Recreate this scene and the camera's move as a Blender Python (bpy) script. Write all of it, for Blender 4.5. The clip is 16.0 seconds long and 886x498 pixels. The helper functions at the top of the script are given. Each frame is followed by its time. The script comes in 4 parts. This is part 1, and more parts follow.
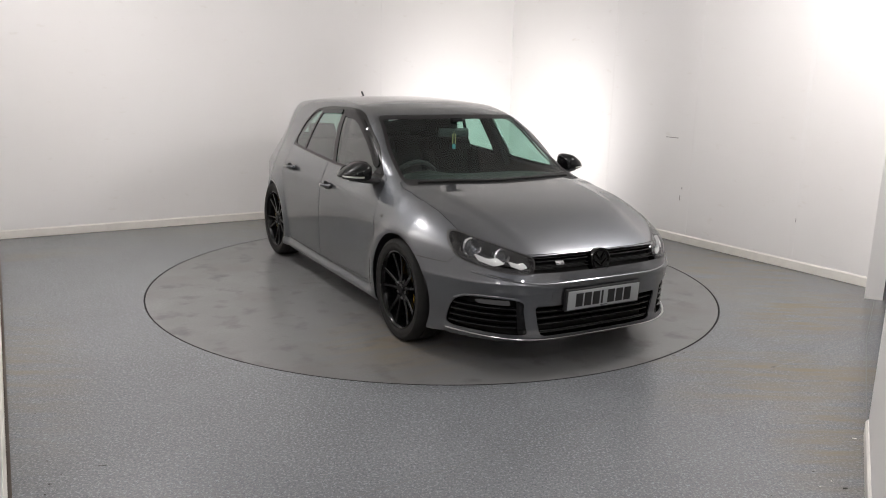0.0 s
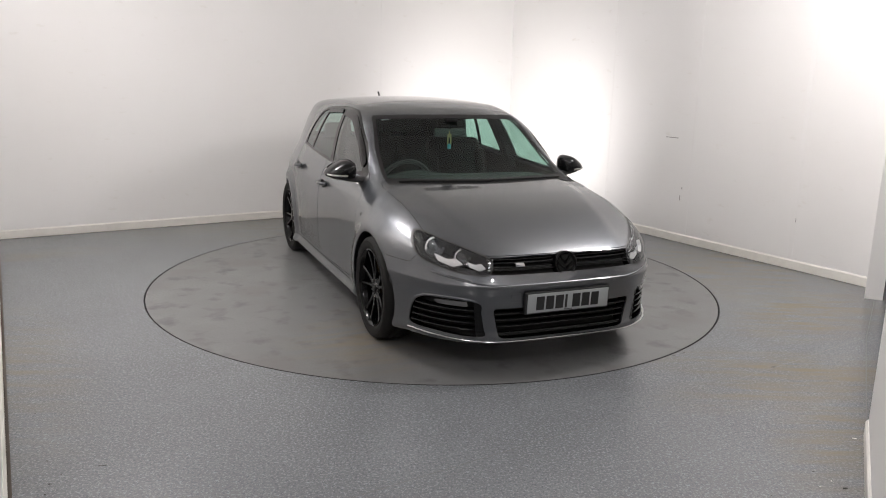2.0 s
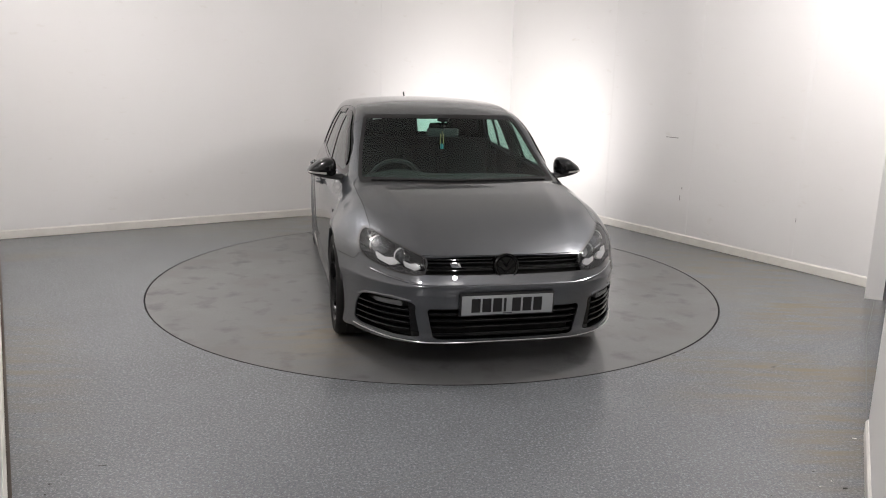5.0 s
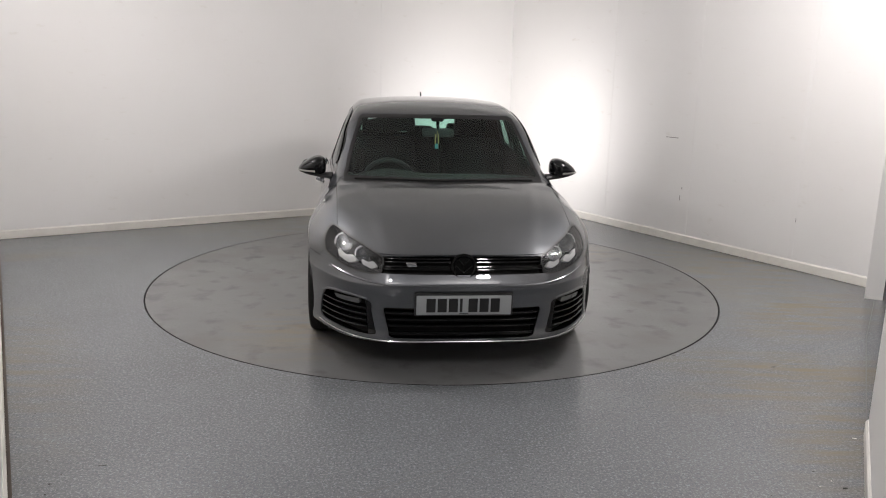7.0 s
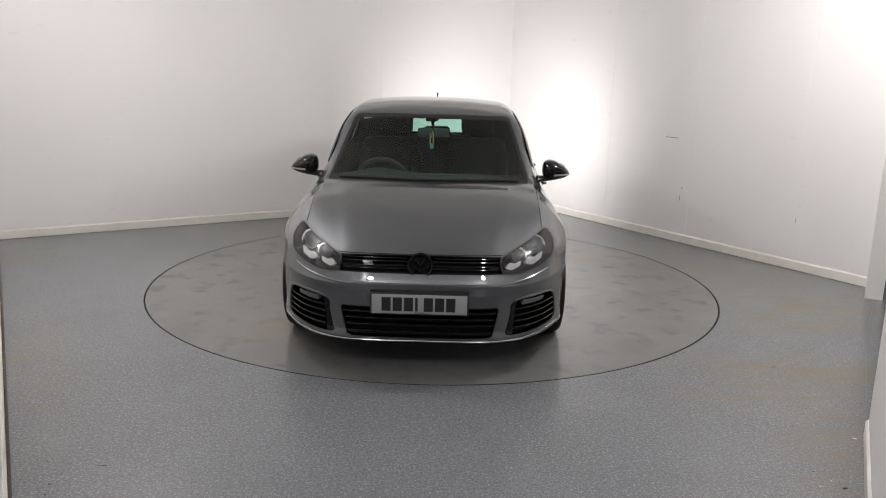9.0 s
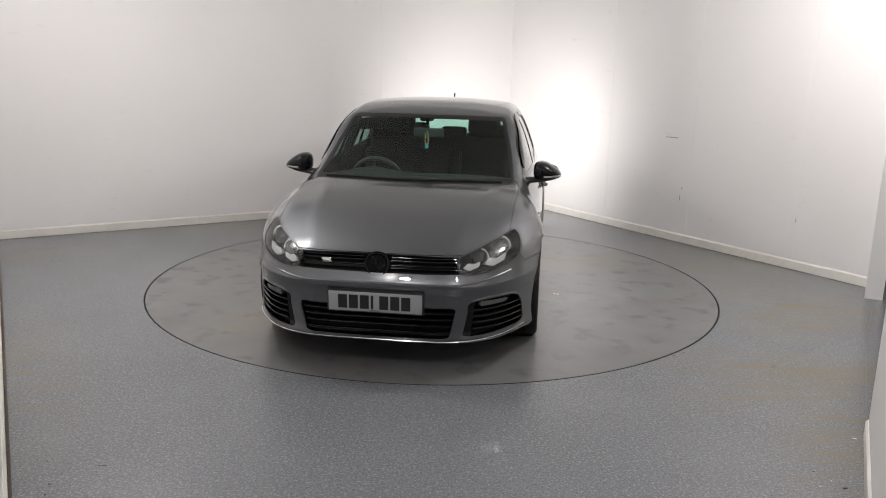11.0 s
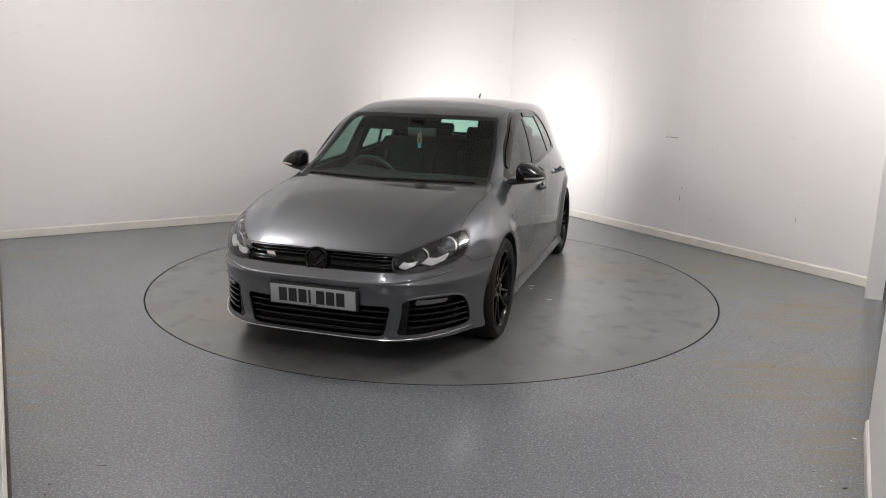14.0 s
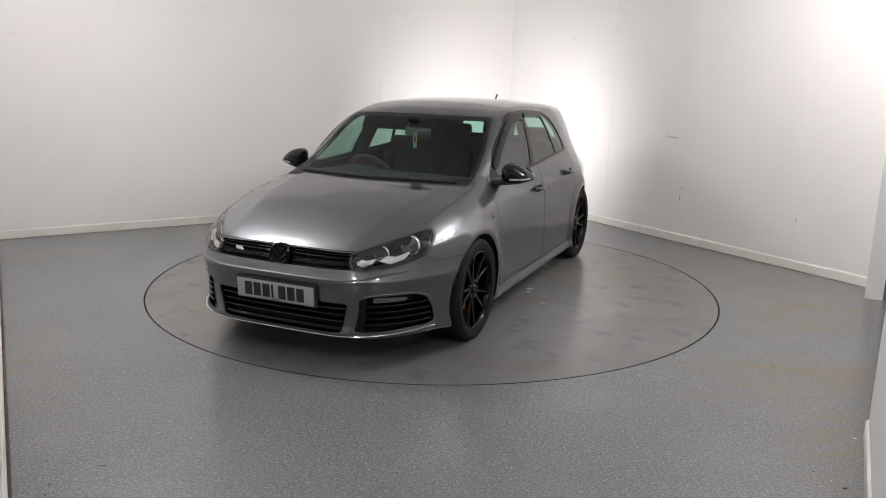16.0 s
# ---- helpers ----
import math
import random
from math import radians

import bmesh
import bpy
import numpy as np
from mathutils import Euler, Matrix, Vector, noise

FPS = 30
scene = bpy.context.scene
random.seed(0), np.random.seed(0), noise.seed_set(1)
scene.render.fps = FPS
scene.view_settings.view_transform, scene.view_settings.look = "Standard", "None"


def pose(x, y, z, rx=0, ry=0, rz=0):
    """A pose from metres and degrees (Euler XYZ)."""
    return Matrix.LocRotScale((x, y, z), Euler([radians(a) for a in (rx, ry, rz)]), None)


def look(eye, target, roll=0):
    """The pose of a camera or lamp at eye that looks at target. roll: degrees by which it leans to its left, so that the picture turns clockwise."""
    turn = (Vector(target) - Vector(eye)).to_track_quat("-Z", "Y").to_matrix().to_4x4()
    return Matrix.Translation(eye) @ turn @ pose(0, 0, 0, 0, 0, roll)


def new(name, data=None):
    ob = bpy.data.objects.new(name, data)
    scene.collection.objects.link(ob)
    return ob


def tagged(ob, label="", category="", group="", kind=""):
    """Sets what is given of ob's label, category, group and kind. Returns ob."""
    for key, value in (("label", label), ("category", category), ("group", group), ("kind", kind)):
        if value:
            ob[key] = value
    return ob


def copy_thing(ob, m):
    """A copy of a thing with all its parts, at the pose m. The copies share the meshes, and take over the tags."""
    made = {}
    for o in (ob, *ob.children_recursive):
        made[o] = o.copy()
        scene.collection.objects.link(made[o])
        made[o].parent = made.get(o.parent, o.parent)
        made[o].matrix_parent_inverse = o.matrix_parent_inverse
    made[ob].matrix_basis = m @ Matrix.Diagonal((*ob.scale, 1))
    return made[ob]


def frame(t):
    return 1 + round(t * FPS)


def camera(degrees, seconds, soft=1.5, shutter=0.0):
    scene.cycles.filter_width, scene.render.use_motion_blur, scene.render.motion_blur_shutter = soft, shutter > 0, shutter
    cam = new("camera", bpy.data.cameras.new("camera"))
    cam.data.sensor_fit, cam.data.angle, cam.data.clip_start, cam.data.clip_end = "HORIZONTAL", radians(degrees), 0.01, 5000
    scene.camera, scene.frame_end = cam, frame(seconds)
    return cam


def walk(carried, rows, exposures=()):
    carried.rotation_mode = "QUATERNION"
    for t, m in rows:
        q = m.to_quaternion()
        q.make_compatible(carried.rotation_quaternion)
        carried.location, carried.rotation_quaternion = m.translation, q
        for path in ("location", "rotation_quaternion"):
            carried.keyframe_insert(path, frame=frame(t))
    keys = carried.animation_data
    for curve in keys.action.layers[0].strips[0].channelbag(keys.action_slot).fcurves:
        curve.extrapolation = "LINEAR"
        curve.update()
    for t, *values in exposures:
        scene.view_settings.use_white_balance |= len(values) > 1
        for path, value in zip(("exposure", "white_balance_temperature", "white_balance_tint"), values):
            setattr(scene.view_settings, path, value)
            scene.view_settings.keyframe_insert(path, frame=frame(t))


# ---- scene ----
cam = camera(58.4, 16.0, soft=1.0)
EYE, AIM, ROLL = (-0.0175, -6.2333, 1.6670), (0.0668, -0.3814, 0.3449), 1.35
walk(cam, [(0.0, look(EYE, AIM, ROLL)), (16.0, look(EYE, AIM, ROLL))], exposures=[(0.0, 0.18), (4.2, 0.20), (6.3, 0.04), (16.0, 0.04)])

# ---- light ----
world = bpy.data.worlds.new("world")
scene.world = world
world.use_nodes = True
world.node_tree.nodes["Background"].inputs[0].default_value = (0.9, 0.95, 1.0, 1)
world.node_tree.nodes["Background"].inputs[1].default_value = 0.02
scene.view_settings.exposure = 0.0


def area_lamp(name, eye, target, sx, sy, watts, colour=(1.0, 0.965, 0.92), spread=180):
    data = bpy.data.lights.new(name, "AREA")
    data.shape, data.size, data.size_y, data.energy, data.color = "RECTANGLE", sx, sy, watts, colour
    data.spread = radians(spread)
    ob = new(name, data)
    ob.matrix_world = look(eye, target)
    return ob


def bulb(name, place, watts, radius=0.085, colour=(1.0, 0.955, 0.94)):
    data = bpy.data.lights.new(name, "POINT")
    data.energy, data.shadow_soft_size, data.color = watts, radius, colour
    ob = new(name, data)
    ob.location = place
    return ob


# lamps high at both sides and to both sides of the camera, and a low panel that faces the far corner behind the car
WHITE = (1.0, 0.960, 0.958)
bulb("lamp_east", (2.25, -1.05, 2.70), 104, 0.22, WHITE)
bulb("lamp_west", (-2.20, -0.65, 2.76), 82, 0.085, WHITE)
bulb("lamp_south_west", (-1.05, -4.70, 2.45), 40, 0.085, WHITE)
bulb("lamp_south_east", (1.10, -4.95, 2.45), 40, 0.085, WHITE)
area_lamp("lamp_corner", (0.64, 2.42, 0.90), (1.08, 4.00, 1.05), 1.1, 1.3, 23, WHITE)


# ---- materials ----
def nodes_of(mat):
    return mat.node_tree.nodes, mat.node_tree.links


def plain(name, colour, rough=0.5, metal=0.0, coat=0.0, emission=None, spec=0.5, noise_amount=0.0, scale=30.0, bump=0.0):
    """A principled material with a little noise in colour, roughness and relief."""
    mat = bpy.data.materials.new(name)
    mat.use_nodes = True
    n, l = nodes_of(mat)
    b = n["Principled BSDF"]
    b.inputs["Base Color"].default_value = (*colour, 1)
    b.inputs["Roughness"].default_value = rough
    b.inputs["Metallic"].default_value = metal
    b.inputs["Coat Weight"].default_value = coat
    b.inputs["Coat Roughness"].default_value = 0.03
    b.inputs["Specular IOR Level"].default_value = spec
    if emission:
        b.inputs["Emission Color"].default_value = (*emission[:3], 1)
        b.inputs["Emission Strength"].default_value = emission[3]
    if noise_amount or bump:
        co = n.new("ShaderNodeTexCoord")
        tex = n.new("ShaderNodeTexNoise")
        tex.inputs["Scale"].default_value, tex.inputs["Detail"].default_value = scale, 6
        l.new(co.outputs["Object"], tex.inputs["Vector"])
        if noise_amount:
            mix = n.new("ShaderNodeMix")
            mix.data_type = "RGBA"
            mix.inputs["A"].default_value = (*[c * (1 - noise_amount) for c in colour], 1)
            mix.inputs["B"].default_value = (*[min(1, c * (1 + noise_amount)) for c in colour], 1)
            l.new(tex.outputs["Fac"], mix.inputs["Factor"])
            l.new(mix.outputs["Result"], b.inputs["Base Color"])
        if bump:
            bp = n.new("ShaderNodeBump")
            bp.inputs["Strength"].default_value, bp.inputs["Distance"].default_value = bump, 0.002
            l.new(tex.outputs["Fac"], bp.inputs["Height"])
            l.new(bp.outputs["Normal"], b.inputs["Normal"])
    return mat


def ramp_mix(mat, fac, a, b):
    n, l = nodes_of(mat)
    mix = n.new("ShaderNodeMix")
    mix.data_type = "RGBA"
    for sock, v in (("A", a), ("B", b)):
        if isinstance(v, tuple):
            mix.inputs[sock].default_value = (*v, 1)
        else:
            l.new(v, mix.inputs[sock])
    l.new(fac, mix.inputs["Factor"])
    return mix.outputs["Result"]


def noise_fac(mat, scale, lo, hi, detail=5.0, stretch=(1, 1, 1)):
    """A noise pattern mapped so that lo..hi becomes 0..1."""
    n, l = nodes_of(mat)
    co = n.new("ShaderNodeTexCoord")
    mp = n.new("ShaderNodeMapping")
    mp.inputs["Scale"].default_value = stretch
    tex = n.new("ShaderNodeTexNoise")
    tex.inputs["Scale"].default_value, tex.inputs["Detail"].default_value = scale, detail
    mr = n.new("ShaderNodeMapRange")
    mr.inputs["From Min"].default_value, mr.inputs["From Max"].default_value = lo, hi
    l.new(co.outputs["Object"], mp.inputs["Vector"])
    l.new(mp.outputs["Vector"], tex.inputs["Vector"])
    l.new(tex.outputs["Fac"], mr.inputs["Value"])
    return mr.outputs["Result"]


def floor_material(name, base, rough, stains=(), speckle=1.0):
    """Speckled grey sheet vinyl with scuffs and faint brown stains."""
    mat = plain(name, base, rough)
    n, l = nodes_of(mat)
    b = n["Principled BSDF"]
    dark = tuple(c * 0.88 for c in base)
    light = tuple(min(1, c * 1.10) for c in base)
    col = ramp_mix(mat, noise_fac(mat, 1.1, 0.3, 0.7, 3), dark, light)
    col = ramp_mix(mat, noise_fac(mat, 3.2, 0.30, 0.80, 3), col, tuple(c * 0.90 for c in base))
    if speckle:
        col = ramp_mix(mat, noise_fac(mat, 100, 0.535, 0.63, 2), col, tuple(min(1, c * (1 + 0.42 * speckle)) for c in base))
        col = ramp_mix(mat, noise_fac(mat, 78, 0.54, 0.64, 2), col, (base[0] * (1 - 0.26 * speckle), base[1] * (1 - 0.24 * speckle), base[2] * (1 - 0.20 * speckle)))
        col = ramp_mix(mat, noise_fac(mat, 62, 0.61, 0.66, 2, (1, 1.2, 1)), col, (base[0] * 1.45, base[1] * 1.5, base[2] * 1.55))
    else:
        col = ramp_mix(mat, noise_fac(mat, 60, 0.45, 0.75, 4), col, tuple(c * 0.90 for c in base))
        col = ramp_mix(mat, noise_fac(mat, 5.5, 0.54, 0.80, 9), col, tuple(c * 0.62 for c in base))
        col = ramp_mix(mat, noise_fac(mat, 1.7, 0.55, 0.75, 8), col, (base[0] * 0.86, base[1] * 0.83, base[2] * 0.80))
    for (x, y), (rx, ry), turn, amount in stains:
        co = n.new("ShaderNodeTexCoord")
        mp = n.new("ShaderNodeMapping")
        mp.vector_type = "TEXTURE"
        mp.inputs["Location"].default_value = (x, y, 0)
        mp.inputs["Rotation"].default_value = (0, 0, radians(turn))
        mp.inputs["Scale"].default_value = (rx, ry, 1)
        gr = n.new("ShaderNodeTexGradient")
        gr.gradient_type = "SPHERICAL"
        l.new(co.outputs["Object"], mp.inputs["Vector"])
        l.new(mp.outputs["Vector"], gr.inputs["Vector"])
        mul = n.new("ShaderNodeMath")
        mul.operation = "MULTIPLY"
        l.new(gr.outputs["Fac"], mul.inputs[0])
        l.new(noise_fac(mat, 3.4, 0.36, 0.74, 8, (0.7, 3.4, 1)), mul.inputs[1])
        mul2 = n.new("ShaderNodeMath")
        mul2.operation, mul2.inputs[1].default_value, mul2.use_clamp = "MULTIPLY", amount, True
        l.new(mul.outputs[0], mul2.inputs[0])
        col = ramp_mix(mat, mul2.outputs[0], col, (base[0] * 1.18, base[1] * 0.97, base[2] * 0.66))
    l.new(col, b.inputs["Base Color"])
    # patches that are worn duller or rubbed shinier
    worn = n.new("ShaderNodeMapRange")
    worn.inputs["To Min"].default_value, worn.inputs["To Max"].default_value = rough - 0.01, rough + 0.035
    l.new(noise_fac(mat, 1.4, 0.25, 0.75, 5), worn.inputs["Value"])
    l.new(worn.outputs["Result"], b.inputs["Roughness"])
    return mat


def wall_material():
    mat = plain("white_wall_paint", (0.80, 0.79, 0.775), 0.45)
    n, l = nodes_of(mat)
    b = n["Principled BSDF"]
    col = ramp_mix(mat, noise_fac(mat, 0.7, 0.3, 0.75), (0.80, 0.79, 0.775), (0.77, 0.755, 0.735))
    col = ramp_mix(mat, noise_fac(mat, 6, 0.66, 0.9, 8, (1, 1, 2.5)), col, (0.66, 0.63, 0.58))
    l.new(col, b.inputs["Base Color"])
    bp = n.new("ShaderNodeBump")
    bp.inputs["Strength"].default_value, bp.inputs["Distance"].default_value = 0.15, 0.01
    l.new(noise_fac(mat, 3.0, 0, 1), bp.inputs["Height"])
    l.new(bp.outputs["Normal"], b.inputs["Normal"])
    return mat


def paint_material():
    """Grey metallic car paint: flakes under a clear coat."""
    mat = plain("grey_metallic_paint", (0.082, 0.088, 0.098), 0.42, 1.0, 1.0)
    n, l = nodes_of(mat)
    b = n["Principled BSDF"]
    col = ramp_mix(mat, noise_fac(mat, 900, 0.35, 0.65, 1), (0.060, 0.065, 0.073), (0.106, 0.113, 0.126))
    l.new(col, b.inputs["Base Color"])
    b.inputs["Coat IOR"].default_value = 2.05
    b.inputs["Coat Roughness"].default_value = 0.015
    return mat


def glass_material(name, tint, rough=0.0, ior=1.45):
    """Thin tinted automotive glass: a mirror coat over clear, tinted transmission."""
    mat = bpy.data.materials.new(name)
    mat.use_nodes = True
    n, l = nodes_of(mat)
    n.remove(n["Principled BSDF"])
    out = n["Material Output"]
    tr = n.new("ShaderNodeBsdfTransparent")
    tr.inputs["Color"].default_value = (*tint, 1)
    gl = n.new("ShaderNodeBsdfGlossy")
    gl.inputs["Roughness"].default_value = rough
    # Schlick's law from the facing angle, the same from both sides of the pane
    lw = n.new("ShaderNodeLayerWeight")
    lw.inputs["Blend"].default_value = 0.5
    power = n.new("ShaderNodeMath")
    power.operation, power.inputs[1].default_value = "POWER", 5.0
    gain = n.new("ShaderNodeMath")
    f0 = 2 * ((ior - 1) / (ior + 1)) ** 2
    gain.operation, gain.inputs[1].default_value, gain.inputs[2].default_value = "MULTIPLY_ADD", 1 - f0, f0
    l.new(lw.outputs["Facing"], power.inputs[0])
    l.new(power.outputs[0], gain.inputs[0])
    mix = n.new("ShaderNodeMixShader")
    l.new(gain.outputs[0], mix.inputs["Fac"])
    l.new(tr.outputs["BSDF"], mix.inputs[1])
    l.new(gl.outputs["BSDF"], mix.inputs[2])
    l.new(mix.outputs["Shader"], out.inputs["Surface"])
    return mat


WALL = wall_material()
SKIRT = plain("cream_skirting_paint", (0.75, 0.725, 0.675), 0.5, noise_amount=0.10, scale=9)
FLOOR = floor_material("grey_speckled_vinyl", (0.164, 0.171, 0.178), 0.23, [((2.3, -1.9), (1.2, 0.38), -8, 1.6), ((1.9, -2.15), (0.9, 0.3), 20, 1.2), ((2.75, -0.75), (1.0, 0.5), 40, 1.8), ((-1.6, 2.6), (2.6, 1.8), 0, 0.9), ((2.6, 0.6), (1.2, 1.6), 0, 1.0), ((1.95, -2.75), (0.35, 0.8), -28, 1.5), ((-2.3, -2.1), (0.45, 1.6), 30, 0.8), ((-3.4, 0.6), (0.8, 0.3), 30, 0.6)])
DISC = floor_material("grey_scuffed_turntable", (0.176, 0.176, 0.176), 0.24, [((1.2, 0.9), (0.9, 0.5), 20, 1.0), ((-0.9, -1.2), (0.8, 0.6), 70, 1.0)], 0.0)
CEIL = plain("white_bounce_ceiling", (0.78, 0.775, 0.765), 0.8, noise_amount=0.06, scale=2)
GAP = plain("black_gap", (0.012, 0.012, 0.012), 0.9)
PAINT = paint_material()
BLACK_GLOSS = plain("gloss_black_plastic", (0.004, 0.004, 0.0045), 0.08, spec=0.35)
BLACK_RIM = plain("gloss_black_alloy", (0.003, 0.003, 0.0033), 0.13, 0.0, 0.0, spec=0.2)
BLACK_SATIN = plain("satin_black_plastic", (0.016, 0.016, 0.017), 0.45, noise_amount=0.2, scale=60)
RUBBER = plain("black_tyre_rubber", (0.012, 0.0115, 0.011), 0.78, spec=0.25, noise_amount=0.3, scale=40, bump=0.3)
STEEL = plain("brushed_disc_steel", (0.12, 0.118, 0.115), 0.35, 0.9, noise_amount=0.15, scale=50)
CHROME = plain("chrome_reflector", (0.82, 0.82, 0.83), 0.08, 1.0)
SILVER = plain("silver_trim", (0.62, 0.63, 0.64), 0.22, 0.9)
YELLOW = plain("yellow_caliper_paint", (0.72, 0.42, 0.02), 0.35, coat=0.3)
PLATE = plain("reflective_plate_white", (0.33, 0.345, 0.35), 0.35, noise_amount=0.05, scale=80)
GLASS = glass_material("green_tinted_glass", (0.54, 0.74, 0.67), 0.0, 1.38)
SIDE_GLASS = glass_material("green_tinted_side_glass", (0.55, 0.72, 0.66), 0.0, 1.9)
LENS = glass_material("clear_lamp_lens", (0.92, 0.93, 0.94), 0.0, 1.4)
SMOKED = glass_material("smoked_deflector", (0.13, 0.13, 0.14), 0.12, 1.40)
MIRROR_BACK = plain("grey_mirror_shell", (0.07, 0.07, 0.072), 0.45)
WHEEL_LEATHER = plain("smooth_wheel_leather", (0.03, 0.03, 0.03), 0.3, spec=0.6)
DASH = plain("charcoal_dashboard_plastic", (0.020, 0.020, 0.021), 0.75, noise_amount=0.2, scale=50)
CABIN = plain("black_cabin_plastic", (0.009, 0.009, 0.0095), 0.65, spec=0.15, noise_amount=0.25, scale=40)
LEATHER = plain("black_seat_leather", (0.008, 0.008, 0.008), 0.6, spec=0.15, noise_amount=0.2, scale=30, bump=0.4)
INDICATOR = plain("clear_indicator_plastic", (0.62, 0.60, 0.57), 0.22, 0.0, 0.5)
LINER = plain("dark_headliner", (0.02, 0.02, 0.02), 0.95, spec=0.1)


# ---- mesh helpers ----
def mesh_ob(name, verts, faces, material, parent=None, label="", smooth=False, normals=None):
    me = bpy.data.meshes.new(name)
    me.from_pydata([tuple(v) for v in verts], [], [tuple(f) for f in faces])
    if smooth:
        me.polygons.foreach_set("use_smooth", [True] * len(me.polygons))
    if normals is not None:
        me.normals_split_custom_set_from_vertices([tuple(v) for v in normals])
    me.materials.append(material)
    me.update()
    ob = new(name, me)
    if parent is not None:
        ob.parent = parent
    if label:
        tagged(ob, label)
    return ob


def part(name, bm, material, parent=None, label="", smooth=True, angle=35):
    """Links a bmesh as one mesh object under a thing or a part."""
    me = bpy.data.meshes.new(name)
    if smooth:
        for f in bm.faces:
            f.smooth = True
        for e in bm.edges:
            if len(e.link_faces) == 2 and e.calc_face_angle(0) > radians(angle):
                e.smooth = False
    bm.to_mesh(me)
    bm.free()
    me.materials.append(material)
    ob = new(name, me)
    if parent is not None:
        ob.parent = parent
    if label:
        tagged(ob, label)
    return ob


def box_bm(sx, sy, sz, centre=(0, 0, 0), bevel=0.0, segs=2):
    bm = bmesh.new()
    bmesh.ops.create_cube(bm, size=1)
    bmesh.ops.scale(bm, vec=(sx, sy, sz), verts=bm.verts)
    if bevel:
        bmesh.ops.bevel(bm, geom=bm.edges[:], offset=bevel, segments=segs, profile=0.5, affect="EDGES")
    bmesh.ops.translate(bm, vec=centre, verts=bm.verts)
    return bm


def lathe_bm(profile, steps=64, axis="y", close=False):
    """Turns (radius, along) pairs round an axis."""
    bm = bmesh.new()
    rings = []
    for i in range(steps):
        a = 2 * math.pi * i / steps
        c, s = math.cos(a), math.sin(a)
        rings.append([bm.verts.new((r * c, h, r * s) if axis == "y" else ((r * c, r * s, h) if axis == "z" else (h, r * c, r * s))) for r, h in profile])
    m = len(profile)
    for i in range(steps):
        a, b = rings[i], rings[(i + 1) % steps]
        for j in range(m if close else m - 1):
            k = (j + 1) % m
            bm.faces.new((a[j], a[k], b[k], b[j]))
    bmesh.ops.remove_doubles(bm, verts=bm.verts, dist=1e-5)
    bmesh.ops.recalc_face_normals(bm, faces=bm.faces)
    return bm


def tube_bm(points, radius, sides=8, closed=False, flat=1.0):
    """A round bar along points."""
    bm = bmesh.new()
    pts = [Vector(p) for p in points]
    rings = []
    n = len(pts)
    for i, p in enumerate(pts):
        a, b = pts[i - 1 if (i or closed) else 0], pts[(i + 1) % n if (closed or i < n - 1) else i]
        d = (b - a).normalized()
        up = Vector((0, 0, 1)) if abs(d.z) < 0.95 else Vector((1, 0, 0))
        s = d.cross(up).normalized()
        u = s.cross(d)
        rings.append([bm.verts.new(p + (s * math.cos(t) + u * math.sin(t) * flat) * radius) for t in [2 * math.pi * k / sides for k in range(sides)]])
    for i in range(n if closed else n - 1):
        a, b = rings[i], rings[(i + 1) % n]
        for k in range(sides):
            bm.faces.new((a[k], a[(k + 1) % sides], b[(k + 1) % sides], b[k]))
    if not closed:
        bm.faces.new(rings[0][::-1])
        bm.faces.new(rings[-1])
    bmesh.ops.recalc_face_normals(bm, faces=bm.faces)
    return bm


def prism_bm(poly, z0, z1):
    bm = bmesh.new()
    lo = [bm.verts.new((x, y, z0)) for x, y in poly]
    hi = [bm.verts.new((x, y, z1)) for x, y in poly]
    n = len(poly)
    bm.faces.new(lo[::-1])
    bm.faces.new(hi)
    for i in range(n):
        bm.faces.new((lo[i], lo[(i + 1) % n], hi[(i + 1) % n], hi[i]))
    bmesh.ops.recalc_face_normals(bm, faces=bm.faces)
    return bm


# ---- the room ----
HIGH = 2.95
CORNER = Vector((0.957, 4.165))
WEST = Vector((-4.149, 1.157))
EAST = Vector((3.585, 0.02))


def wall(name, a, b, z0=0.0, z1=HIGH, thick=0.15, material=None):
    """A wall whose inner face runs from a to b, with the room on its right-hand side."""
    a, b = Vector(a), Vector(b)
    d = (b - a).normalized()
    out = Vector((-d.y, d.x)) * thick
    ob = part(name, prism_bm([a, b, b + out, a + out], z0, z1), material or WALL, smooth=False)
    return tagged(ob, "wall, white with scuffs near the floor, plain grey where added behind the camera", "wall", kind="structure")


def skirting(name, a, b, high=0.084, thick=0.014):
    a, b = Vector(a), Vector(b)
    d = (b - a).normalized()
    off = Vector((d.y, -d.x))
    bm = bmesh.new()
    prof = ((0.0, 0.0), (thick, 0.0), (thick, high - 0.012), (thick * 0.4, high), (0.0, high))
    rows = [[bm.verts.new((*(p + off * (o - 0.002)), z + 0.001)) for o, z in prof] for p in (a, b)]
    for i in range(5):
        bm.faces.new((rows[0][i], rows[0][(i + 1) % 5], rows[1][(i + 1) % 5], rows[1][i]))
    bm.faces.new(rows[0])
    bm.faces.new(rows[1][::-1])
    bmesh.ops.recalc_face_normals(bm, faces=bm.faces)
    return tagged(part(name, bm, SKIRT, smooth=False), "cream-painted skirting board with grime along its foot", "skirting", kind="structure")


wall("wall_north_west", WEST, CORNER)
wall("wall_north_east", CORNER, EAST)
wall("wall_south_west", (-1.25, -4.18), WEST)
skirting("baseboard_north_west", WEST, CORNER)
skirting("baseboard_north_east", CORNER, EAST)
skirting("baseboard_south_west", (-1.25, -4.18), WEST)
